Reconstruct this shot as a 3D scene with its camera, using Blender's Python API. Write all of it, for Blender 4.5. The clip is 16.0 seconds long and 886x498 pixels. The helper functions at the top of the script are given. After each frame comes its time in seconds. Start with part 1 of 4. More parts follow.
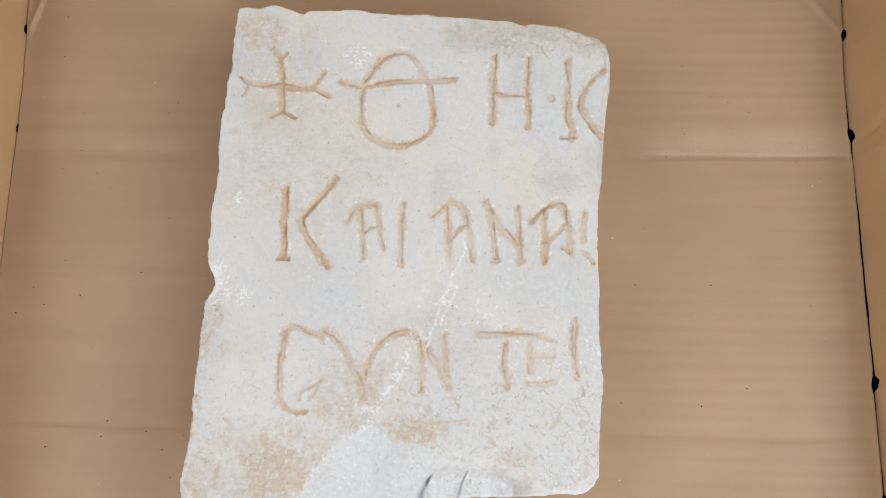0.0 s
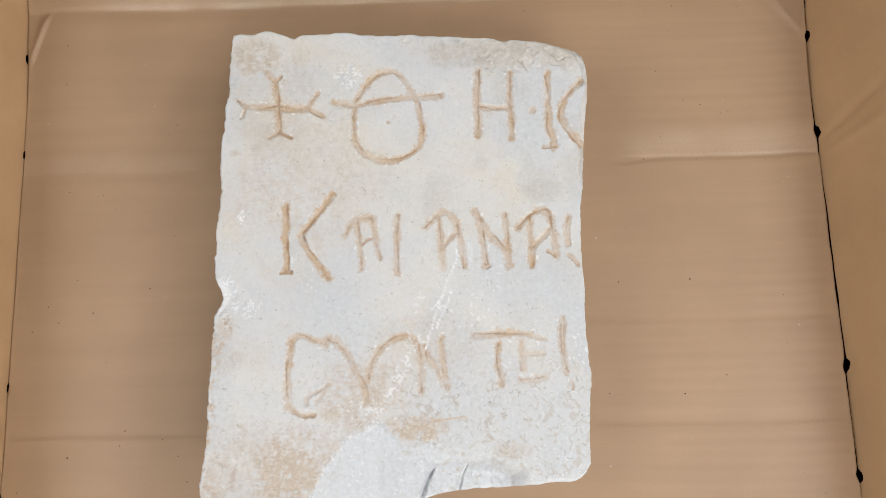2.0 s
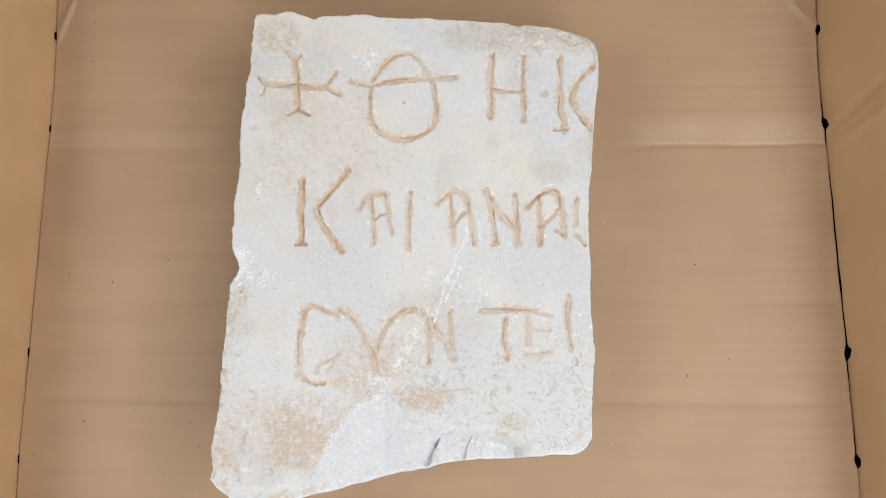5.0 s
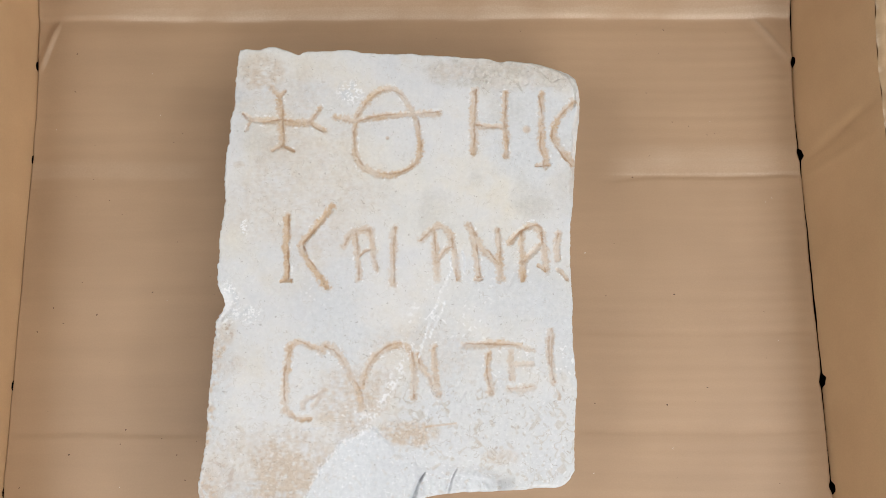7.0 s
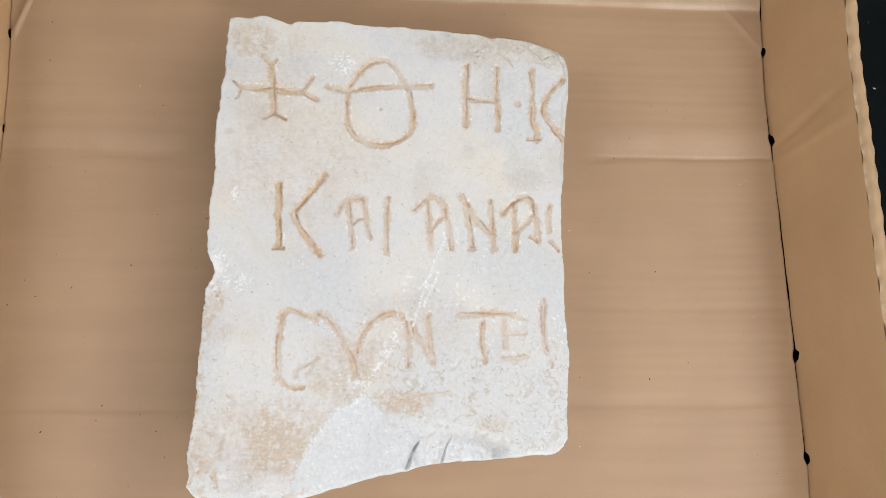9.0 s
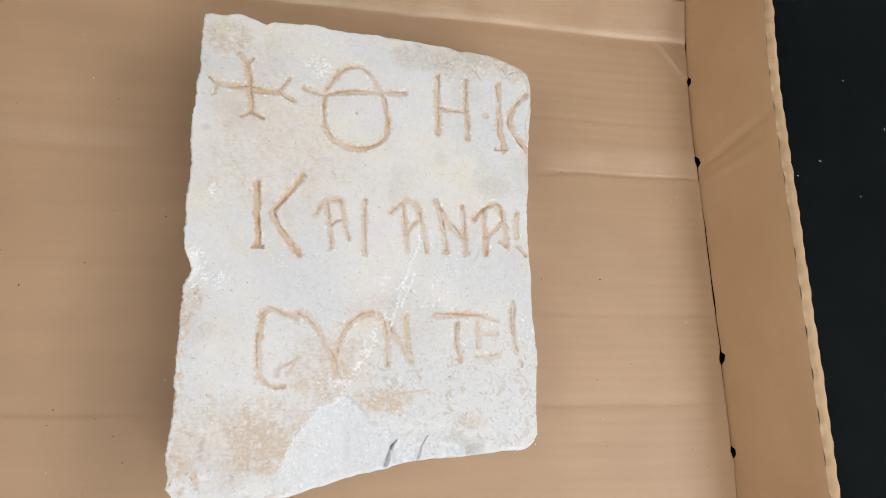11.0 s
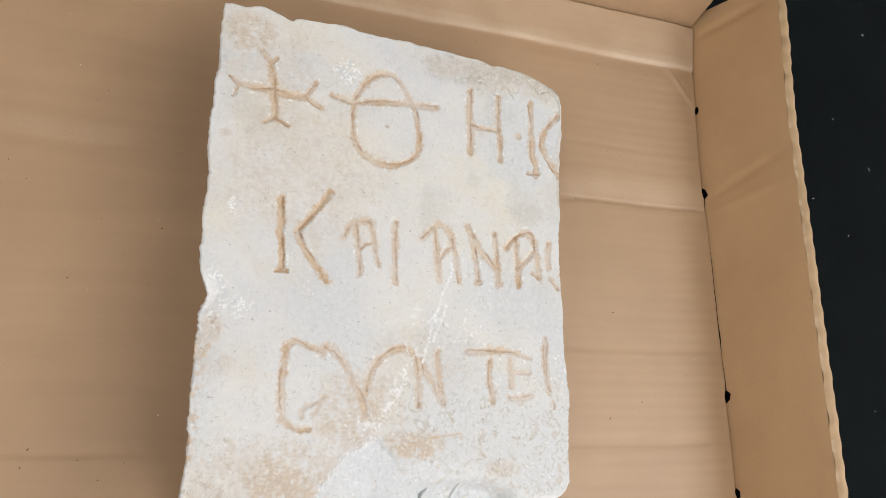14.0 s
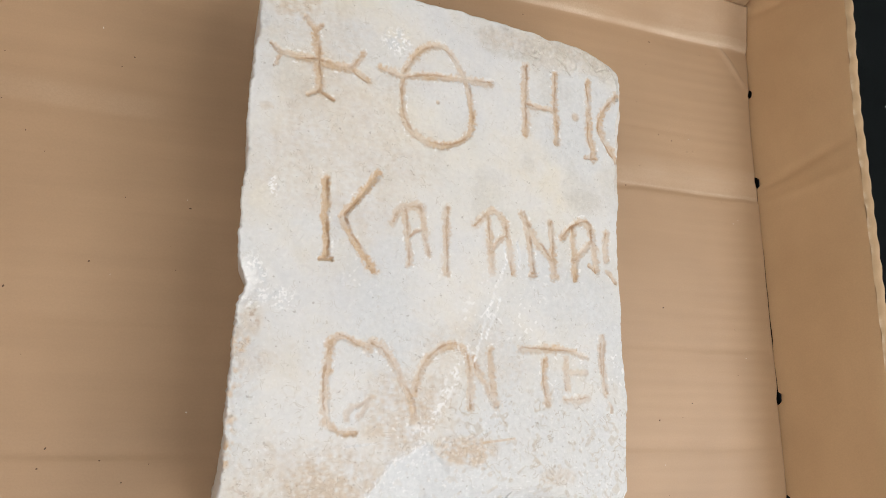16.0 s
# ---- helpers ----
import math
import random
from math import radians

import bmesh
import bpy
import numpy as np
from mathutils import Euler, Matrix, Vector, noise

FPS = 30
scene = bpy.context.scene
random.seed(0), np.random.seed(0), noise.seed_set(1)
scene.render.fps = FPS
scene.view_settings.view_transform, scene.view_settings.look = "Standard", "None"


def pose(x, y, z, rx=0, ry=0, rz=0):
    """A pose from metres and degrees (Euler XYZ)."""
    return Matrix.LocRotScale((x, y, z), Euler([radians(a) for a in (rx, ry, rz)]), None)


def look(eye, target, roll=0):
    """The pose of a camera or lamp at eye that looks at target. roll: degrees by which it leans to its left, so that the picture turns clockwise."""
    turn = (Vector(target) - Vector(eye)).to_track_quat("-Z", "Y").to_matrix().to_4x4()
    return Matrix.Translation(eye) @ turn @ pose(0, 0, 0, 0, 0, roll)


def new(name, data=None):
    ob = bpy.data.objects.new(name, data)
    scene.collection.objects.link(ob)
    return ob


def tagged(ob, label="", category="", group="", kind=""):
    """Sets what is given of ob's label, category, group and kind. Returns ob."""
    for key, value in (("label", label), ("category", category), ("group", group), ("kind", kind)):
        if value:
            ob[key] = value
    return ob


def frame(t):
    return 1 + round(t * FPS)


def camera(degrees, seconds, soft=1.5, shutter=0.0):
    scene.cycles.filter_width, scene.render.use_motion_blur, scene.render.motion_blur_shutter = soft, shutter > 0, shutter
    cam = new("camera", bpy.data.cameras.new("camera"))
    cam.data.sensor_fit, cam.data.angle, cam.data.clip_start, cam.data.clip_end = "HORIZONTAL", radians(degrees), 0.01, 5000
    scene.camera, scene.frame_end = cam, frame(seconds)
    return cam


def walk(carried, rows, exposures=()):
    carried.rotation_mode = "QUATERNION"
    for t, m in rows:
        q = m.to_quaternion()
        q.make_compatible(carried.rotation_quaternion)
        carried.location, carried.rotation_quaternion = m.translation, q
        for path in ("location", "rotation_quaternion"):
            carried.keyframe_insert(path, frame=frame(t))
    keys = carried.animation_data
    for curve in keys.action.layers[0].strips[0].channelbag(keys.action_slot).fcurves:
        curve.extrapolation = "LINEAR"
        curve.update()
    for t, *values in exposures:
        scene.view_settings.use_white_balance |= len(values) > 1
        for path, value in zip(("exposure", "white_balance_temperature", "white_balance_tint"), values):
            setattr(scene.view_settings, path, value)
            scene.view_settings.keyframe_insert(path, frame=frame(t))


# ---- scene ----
cam = camera(55.9, 16.0, soft=0.8)
PATH = [
    (0, (0.022, -0.042, 0.519), (-0.023, 0.401, -1.431), -5.0),
    (0.5, (0.022, -0.032, 0.503), (-0.017, 0.397, -1.45), -5.4),
    (1, (0.023, -0.029, 0.491), (-0.018, 0.374, -1.467), -6.8),
    (1.5, (0.022, -0.027, 0.512), (-0.001, 0.37, -1.448), -4.6),
    (2, (0.021, -0.038, 0.55), (-0.001, 0.381, -1.406), -4.6),
    (2.5, (0.015, -0.053, 0.581), (-0.003, 0.392, -1.368), -3.4),
    (3, (0.014, -0.06, 0.604), (-0.001, 0.378, -1.348), -2.6),
    (3.5, (0.013, -0.073, 0.641), (-0.005, 0.365, -1.31), -2.7),
    (4, (0.013, -0.084, 0.652), (-0.009, 0.361, -1.297), -2.7),
    (4.2, (0.015, -0.079, 0.635), (-0.015, 0.364, -1.315), -3.7),
    (6.3, (0.025, -0.028, 0.519), (-0.034, 0.37, -1.44), -8.9),
    (6.5, (0.025, -0.024, 0.52), (-0.027, 0.371, -1.44), -8.0),
    (7, (0.02, -0.035, 0.571), (0.016, 0.385, -1.384), -0.9),
    (7.5, (0.008, -0.04, 0.573), (0.043, 0.399, -1.378), 4.2),
    (8, (-0.003, -0.049, 0.57), (0.044, 0.401, -1.378), 5.7),
    (8.2, (-0.005, -0.054, 0.566), (0.054, 0.402, -1.381), 7.3),
    (10.3, (-0.077, -0.078, 0.56), (0.293, 0.4, -1.346), 37.0),
    (10.5, (-0.089, -0.08, 0.557), (0.308, 0.396, -1.345), 39.1),
    (11, (-0.099, -0.081, 0.561), (0.418, 0.436, -1.301), 44.7),
    (11.5, (-0.116, -0.084, 0.552), (0.464, 0.449, -1.286), 47.5),
    (12, (-0.132, -0.082, 0.551), (0.496, 0.468, -1.267), 49.3),
    (12.5, (-0.143, -0.076, 0.535), (0.518, 0.453, -1.278), 52.1),
    (13, (-0.146, -0.068, 0.517), (0.547, 0.438, -1.29), 54.9),
    (13.5, (-0.152, -0.061, 0.508), (0.579, 0.454, -1.281), 55.8),
    (14, (-0.169, -0.05, 0.499), (0.597, 0.456, -1.277), 57.9),
    (14.5, (-0.174, -0.046, 0.487), (0.606, 0.443, -1.288), 59.2),
    (15, (-0.178, -0.047, 0.476), (0.605, 0.429, -1.302), 60.3),
    (15.5, (-0.181, -0.044, 0.466), (0.603, 0.429, -1.311), 60.7),
    (16, (-0.185, -0.036, 0.453), (0.602, 0.426, -1.327), 61.8),
]
EXPOSURES = [(0, -0.15, 6440, 10), (1.5, -0.15, 6440, 10), (2.5, -0.05, 6440, 10), (3.5, 0.0, 6380, 10), (4.2, 0.0, 6380, 10), (6.3, -0.12, 6440, 10),
             (7.5, -0.05, 6440, 10), (8.2, -0.03, 6440, 10), (10.5, -0.03, 6450, 10), (13, -0.05, 6520, 10), (16, -0.07, 6680, 10)]
walk(cam, [(t, look(eye, target, roll)) for t, eye, target, roll in PATH], EXPOSURES)

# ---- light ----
# No source is seen: these lamps are placed and powered to balance brightness.
# added ceiling panels on both sides of the table and in front of it: middle, width and depth, power
ADDED_PANELS = (((-1.3, -0.2, 1.63), 0.9, 0.9, 9.5), ((0.5, -1.3, 1.63), 0.9, 0.9, 23.0), ((1.5, -0.2, 1.63), 0.9, 0.9, 19.5))
world = bpy.data.worlds.new("world")
scene.world = world
world.use_nodes = True
wn, wl = world.node_tree.nodes, world.node_tree.links
sky = wn.new("ShaderNodeTexSky")
sky.sky_type = "NISHITA"
sky.sun_disc = False
sky.sun_elevation = radians(45)
wl.new(sky.outputs["Color"], wn["Background"].inputs["Color"])
wn["Background"].inputs["Strength"].default_value = 0.1
for at, wide, deep, power in ADDED_PANELS:
    lamp = new("added_ceiling_lamp", bpy.data.lights.new("added_ceiling_lamp", "AREA"))
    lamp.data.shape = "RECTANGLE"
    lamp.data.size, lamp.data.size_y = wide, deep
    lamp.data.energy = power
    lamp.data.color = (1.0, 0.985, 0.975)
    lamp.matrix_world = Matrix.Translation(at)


# ---- materials ----
def material(name):
    m = bpy.data.materials.new(name)
    m.use_nodes = True
    return m, m.node_tree.nodes, m.node_tree.links, m.node_tree.nodes["Principled BSDF"]


def ramp(nodes, links, src, stops):
    r = nodes.new("ShaderNodeValToRGB")
    while len(r.color_ramp.elements) < len(stops):
        r.color_ramp.elements.new(0.5)
    for e, (p, c) in zip(r.color_ramp.elements, stops):
        e.position, e.color = p, (c if len(c) == 4 else (*c, 1))
    links.new(src, r.inputs["Fac"])
    return r.outputs["Color"]


def noise_tex(nodes, links, vec, scale, detail=4.0, rough=0.55):
    n = nodes.new("ShaderNodeTexNoise")
    n.inputs["Scale"].default_value, n.inputs["Detail"].default_value, n.inputs["Roughness"].default_value = scale, detail, rough
    links.new(vec, n.inputs["Vector"])
    return n.outputs["Fac"]


def mixed(nodes, links, fac, a, b, mode="MIX"):
    n = nodes.new("ShaderNodeMix")
    n.data_type, n.blend_type = "RGBA", mode
    for sock, v in ((n.inputs["Factor"], fac), (n.inputs[6], a), (n.inputs[7], b)):
        if isinstance(v, (int, float)):
            sock.default_value = v
        elif isinstance(v, tuple):
            sock.default_value = (*v, 1)
        else:
            links.new(v, sock)
    return n.outputs[2]


def math_node(nodes, links, op, a, b=0.5):
    n = nodes.new("ShaderNodeMath")
    n.operation = op
    for sock, v in ((n.inputs[0], a), (n.inputs[1], b)):
        if isinstance(v, (int, float)):
            sock.default_value = v
        else:
            links.new(v, sock)
    return n.outputs[0]


def bumped(nodes, links, bsdf, height, distance, strength=1.0):
    b = nodes.new("ShaderNodeBump")
    b.inputs["Distance"].default_value, b.inputs["Strength"].default_value = distance, strength
    links.new(height, b.inputs["Height"])
    links.new(b.outputs["Normal"], bsdf.inputs["Normal"])


def scaled(nodes, links, vec, s):
    n = nodes.new("ShaderNodeMapping")
    n.inputs["Scale"].default_value = s
    links.new(vec, n.inputs["Vector"])
    return n.outputs["Vector"]


def cardboard(name, low, high, across=(1, 1, 1), rough=0.6, gloss=0.35):
    """Kraft board: paper fibres, faint flute bands that run along one axis, rubbed blotches."""
    m, n, l, bsdf = material(name)
    pos = n.new("ShaderNodeTexCoord").outputs["Object"]
    blotch = noise_tex(n, l, pos, 9.0, 3)
    streak = noise_tex(n, l, scaled(n, l, pos, across), 75.0, 5, 0.6)
    fibre = noise_tex(n, l, pos, 900.0, 3, 0.7)
    a = ramp(n, l, blotch, [(0.3, low), (0.7, high)])
    s = ramp(n, l, streak, [(0.3, (0.95, 0.945, 0.94)), (0.7, (1.03, 1.03, 1.03))])
    f = ramp(n, l, fibre, [(0.3, (0.96, 0.96, 0.96)), (0.7, (1.03, 1.03, 1.03))])
    col = mixed(n, l, 1.0, mixed(n, l, 1.0, a, s, "MULTIPLY"), f, "MULTIPLY")
    worn = n.new("ShaderNodeAttribute")
    worn.attribute_name = "scuff"
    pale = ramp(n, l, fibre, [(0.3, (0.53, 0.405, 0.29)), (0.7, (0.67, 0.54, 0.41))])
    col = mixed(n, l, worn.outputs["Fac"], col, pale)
    l.new(col, bsdf.inputs["Base Color"])
    bsdf.inputs["Roughness"].default_value = rough
    bsdf.inputs["Specular IOR Level"].default_value = gloss
    h = math_node(n, l, "ADD", math_node(n, l, "MULTIPLY", streak, 0.35), math_node(n, l, "MULTIPLY", fibre, 0.25))
    bumped(n, l, bsdf, h, 0.0006, 0.5)
    return m


# One board; the side tone is raised to make up for the walls' shade.
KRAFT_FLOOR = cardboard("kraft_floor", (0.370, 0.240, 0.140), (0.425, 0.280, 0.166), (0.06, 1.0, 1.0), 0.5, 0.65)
KRAFT_SIDE_LIFTED = cardboard("kraft_side_lifted", (0.53, 0.340, 0.183), (0.59, 0.383, 0.211), (1.0, 0.25, 0.25))
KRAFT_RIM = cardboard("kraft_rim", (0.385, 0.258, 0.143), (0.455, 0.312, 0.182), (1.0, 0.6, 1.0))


def marble():
    """Weathered white marble: ochre soil in the carving, tan patina, bluish fresh breaks, dark pits."""
    m, n, l, bsdf = material("weathered_marble")
    pos = n.new("ShaderNodeTexCoord").outputs["Object"]

    def attr(name):
        a = n.new("ShaderNodeAttribute")
        a.attribute_name = name
        return a.outputs["Fac"]
    cloud_ = noise_tex(n, l, pos, 13.0, 5)
    grain = noise_tex(n, l, pos, 420.0, 5, 0.65)
    speck = noise_tex(n, l, pos, 430.0, 2, 0.5)
    base = ramp(n, l, cloud_, [(0.30, (0.600, 0.606, 0.615)), (0.5, (0.655, 0.652, 0.645)), (0.72, (0.675, 0.655, 0.605))])
    veil = ramp(n, l, noise_tex(n, l, pos, 24.0, 5, 0.6), [(0.34, (1.0, 0.965, 0.90)), (0.5, (1, 1, 1)), (0.66, (0.945, 0.96, 0.985))])
    base = mixed(n, l, 1.0, base, veil, "MULTIPLY")
    g = ramp(n, l, grain, [(0.3, (0.955, 0.955, 0.955)), (0.68, (1.03, 1.03, 1.03))])
    col = mixed(n, l, 1.0, base, g, "MULTIPLY")
    fresh = ramp(n, l, grain, [(0.3, (0.525, 0.55, 0.575)), (0.7, (0.625, 0.645, 0.665))])
    col = mixed(n, l, attr("fresh"), col, fresh)
    drab = ramp(n, l, grain, [(0.3, (0.355, 0.33, 0.285)), (0.7, (0.53, 0.51, 0.46))])
    col = mixed(n, l, attr("moss"), col, drab)
    tan = ramp(n, l, grain, [(0.3, (0.46, 0.375, 0.29)), (0.7, (0.60, 0.51, 0.415))])
    col = mixed(n, l, attr("patina"), col, tan)
    ochre = ramp(n, l, grain, [(0.28, (0.49, 0.35, 0.225)), (0.68, (0.59, 0.45, 0.315))])
    col = mixed(n, l, attr("soil"), col, ochre)
    caked = ramp(n, l, grain, [(0.28, (0.26, 0.15, 0.075)), (0.68, (0.40, 0.25, 0.14))])
    col = mixed(n, l, attr("dirt"), col, caked)
    hair = n.new("ShaderNodeTexNoise")
    hair.inputs["Scale"].default_value, hair.inputs["Detail"].default_value, hair.inputs["Distortion"].default_value = 170.0, 2.0, 0.8
    l.new(pos, hair.inputs["Vector"])
    lines = ramp(n, l, hair.outputs["Fac"], [(0.478, (0, 0, 0)), (0.5, (1, 1, 1)), (0.522, (0, 0, 0))])
    where = ramp(n, l, noise_tex(n, l, pos, 210.0, 2), [(0.50, (0, 0, 0)), (0.60, (0.9, 0.9, 0.9))])
    marks = math_node(n, l, "MULTIPLY", math_node(n, l, "MULTIPLY", lines, where), attr("rough"))
    col = mixed(n, l, math_node(n, l, "MULTIPLY", marks, 0.75), col, (0.36, 0.315, 0.26))
    dots = ramp(n, l, noise_tex(n, l, pos, 520.0, 3, 0.6), [(0.60, (0, 0, 0)), (0.66, (1, 1, 1))])
    col = mixed(n, l, math_node(n, l, "MULTIPLY", dots, attr("glint")), col, (0.85, 0.85, 0.86))
    col = mixed(n, l, attr("white"), col, (0.84, 0.84, 0.845))
    pits = ramp(n, l, speck, [(0.24, (0.45, 0.42, 0.38)), (0.32, (1, 1, 1))])
    col = mixed(n, l, 0.5, col, pits, "MULTIPLY")
    l.new(col, bsdf.inputs["Base Color"])
    bsdf.inputs["Roughness"].default_value = 0.7
    bsdf.inputs["Specular IOR Level"].default_value = 0.3
    fine = noise_tex(n, l, pos, 1100.0, 4, 0.75)
    chips = math_node(n, l, "MULTIPLY", fine, 0.7)
    bumped(n, l, bsdf, math_node(n, l, "SUBTRACT", math_node(n, l, "ADD", grain, chips), math_node(n, l, "MULTIPLY", marks, 0.4)), 0.0006, 0.26)
    return m


MARBLE = marble()


def black_table():
    m, n, l, bsdf = material("black_tabletop")
    pos = n.new("ShaderNodeTexCoord").outputs["Object"]
    blot = noise_tex(n, l, pos, 14.0, 4)
    fine = noise_tex(n, l, pos, 700.0, 3)
    col = ramp(n, l, blot, [(0.3, (0.0028, 0.0042, 0.0048)), (0.7, (0.0045, 0.0065, 0.0072))])
    l.new(col, bsdf.inputs["Base Color"])
    bsdf.inputs["Roughness"].default_value = 0.75
    bsdf.inputs["Specular IOR Level"].default_value = 0.045
    bumped(n, l, bsdf, fine, 0.0006, 0.4)
    return m


def plain(name, a, b, rough=0.8):
    m, n, l, bsdf = material(name)
    pos = n.new("ShaderNodeTexCoord").outputs["Object"]
    l.new(ramp(n, l, noise_tex(n, l, pos, 300.0, 2), [(0.3, a), (0.7, b)]), bsdf.inputs["Base Color"])
    bsdf.inputs["Roughness"].default_value = rough
    return m


BLACK = black_table()
CRUMB = plain("brown_crumb", (0.07, 0.035, 0.02), (0.16, 0.09, 0.05))
CHIP = plain("pale_chip", (0.55, 0.5, 0.42), (0.75, 0.72, 0.66))
LINT = plain("grey_lint", (0.45, 0.47, 0.48), (0.7, 0.72, 0.72))


# ---- helpers for meshes ----
def lattice(ix, iy, seed):
    h = (ix.astype(np.int64) * 374761393 + iy.astype(np.int64) * 668265263 + seed * 974711) & 0x7fffffff
    h = ((h ^ (h >> 13)) * 1274126177) & 0x7fffffff
    return ((h ^ (h >> 16)) & 0xffff) / 65535.0


def grain_at(x, y, size, seed=0, octaves=1):
    """Smooth value noise from -1 to 1, with features of that size in metres."""
    total, amp, norm = 0.0, 1.0, 0.0
    for o in range(octaves):
        turn = 0.61 + 1.37 * (seed + 3 * o)
        u = (np.cos(turn) * np.asarray(x) - np.sin(turn) * np.asarray(y)) / size + 900.5
        v = (np.sin(turn) * np.asarray(x) + np.cos(turn) * np.asarray(y)) / size + 900.5
        iu, iv = np.floor(u), np.floor(v)
        fu, fv = u - iu, v - iv
        fu, fv = fu * fu * (3 - 2 * fu), fv * fv * (3 - 2 * fv)
        a, b = lattice(iu, iv, seed + o), lattice(iu + 1, iv, seed + o)
        c, d = lattice(iu, iv + 1, seed + o), lattice(iu + 1, iv + 1, seed + o)
        total = total + amp * ((a + (b - a) * fu) * (1 - fv) + (c + (d - c) * fu) * fv)
        norm, amp, size = norm + amp, amp * 0.5, size * 0.5
    return 2 * total / norm - 1


def step(a, b, v):
    t = np.clip((v - a) / (b - a), 0, 1)
    return t * t * (3 - 2 * t)


def sheet(name, grid, mat, keep=None, smooth=True):
    """A mesh from a grid of places of shape (rows, columns, 3); keep says which quads stay."""
    r, c, _ = grid.shape
    i = np.arange(r * c).reshape(r, c)
    quads = np.stack([i[:-1, :-1], i[:-1, 1:], i[1:, 1:], i[1:, :-1]], -1)
    quads = quads.reshape(-1, 4) if keep is None else quads[keep]
    me = bpy.data.meshes.new(name)
    me.from_pydata(grid.reshape(-1, 3).tolist(), [], quads.tolist())
    me.polygons.foreach_set("use_smooth", [smooth] * len(me.polygons))
    me.materials.append(mat)
    return me


def thing(name, label, category, at=(0, 0, 0)):
    ob = tagged(new(name), label, category)
    ob.empty_display_size = 0.02
    ob.location = at
    return ob


def part(name, me, parent, label="", thick=0.0):
    ob = new(name, me)
    ob.parent = parent
    if label:
        ob["label"] = label
    if thick:
        mod = ob.modifiers.new("board", "SOLIDIFY")
        mod.thickness, mod.offset = thick, -1
    return ob


# ---- room: unseen shell ----
def box_mesh(name, low, high, mat, bevel=0.0):
    bm = bmesh.new()
    size = [b - a for a, b in zip(low, high)]
    mid = [(a + b) / 2 for a, b in zip(low, high)]
    bmesh.ops.create_cube(bm, size=1.0, matrix=Matrix.Translation(mid) @ Matrix.Diagonal((*size, 1)))
    if bevel:
        bmesh.ops.bevel(bm, geom=list(bm.edges), offset=bevel, segments=2, affect="EDGES", profile=0.5)
    me = bpy.data.meshes.new(name)
    bm.to_mesh(me)
    bm.free()
    me.materials.append(mat)
    return me


PLASTER = plain("white_plaster", (0.76, 0.76, 0.75), (0.82, 0.82, 0.81), 0.9)
FLOORING = plain("grey_flooring", (0.30, 0.29, 0.27), (0.36, 0.35, 0.33), 0.7)
# Nothing of this room is seen; its white surfaces are added for bounced light.
X0, X1, Y0, Y1, Z0, Z1 = -1.8, 2.05, -1.9, 1.8, -0.76, 1.66
for name, low, high, mat, label, kind in (
        ("floor", (X0, Y0, Z0 - 0.1), (X1, Y1, Z0), FLOORING, "unseen plain grey floor under the table", "floor"),
        ("ceiling", (X0, Y0, Z1), (X1, Y1, Z1 + 0.1), PLASTER, "unseen plain white plaster ceiling, added to bounce light", "ceiling"),
        ("wall_west", (X0 - 0.12, Y0, Z0), (X0, Y1, Z1), PLASTER, "unseen plain white plaster wall, added to bounce light", "wall"),
        ("wall_east", (X1, Y0, Z0), (X1 + 0.12, Y1, Z1), PLASTER, "unseen plain white plaster wall, added to bounce light", "wall"),
        ("wall_south", (X0, Y0 - 0.12, Z0), (X1, Y0, Z1), PLASTER, "unseen plain white plaster wall, added to bounce light", "wall"),
        ("wall_north", (X0, Y1, Z0), (X1, Y1 + 0.12, Z1), PLASTER, "unseen plain white plaster wall, added to bounce light", "wall")):
    tagged(new(name, box_mesh(name, low, high, mat)), label, kind, kind="structure")

# ---- table ----
TABLE_Z = -0.012
table = thing("table", "wide black matt tabletop sprinkled with pale lint", "table")
part("tabletop", box_mesh("tabletop", (-0.95, -0.6, TABLE_Z - 0.03), (0.95, 0.75, TABLE_Z), BLACK, 0.003), table)
for lx in (-0.88, 0.84):
    for ly in (-0.53, 0.64):
        part("leg", box_mesh("leg", (lx, ly, Z0), (lx + 0.04, ly + 0.04, TABLE_Z - 0.03), BLACK, 0.003), table)

# ---- cardboard tray ----
HALF, BACK, FRONT, RIM_Z = 0.275, 0.302, -0.150, 0.069
SLOTS = (0.228, 0.156, -0.005, -0.075)     # ends of the slots that take the side walls' tabs
tray = thing("cardboard_tray", "shallow brown corrugated cardboard tray with folded rims on black table", "box", (0, 0, 0))


def fold_line(y):
    """Where the floor folds up into a side wall; the far corners spread a little, the near ends draw in."""
    return HALF + 0.006 * step(0.18, 0.305, y) - 0.0026 * step(-0.055, -0.13, y)


def askew(y):
    """The left wall stands slightly turned: further out at the far end, further in at the near one."""
    return 0.0015 * np.clip((y - 0.1) / 0.11, -1.3, 1.2)


def slot_dent(y, wide):
    return sum(np.exp(-(((y - s) / wide) ** 4)) for s in SLOTS)


def valley(y, at, deep, wide):
    """A creased line: a sharp dark lip on the near side, a broad bright slope on the far side."""
    d = y - at
    return -deep * np.where(d < 0, np.exp(-(d / (0.16 * wide)) ** 2), np.exp(-(d / wide) ** 2))


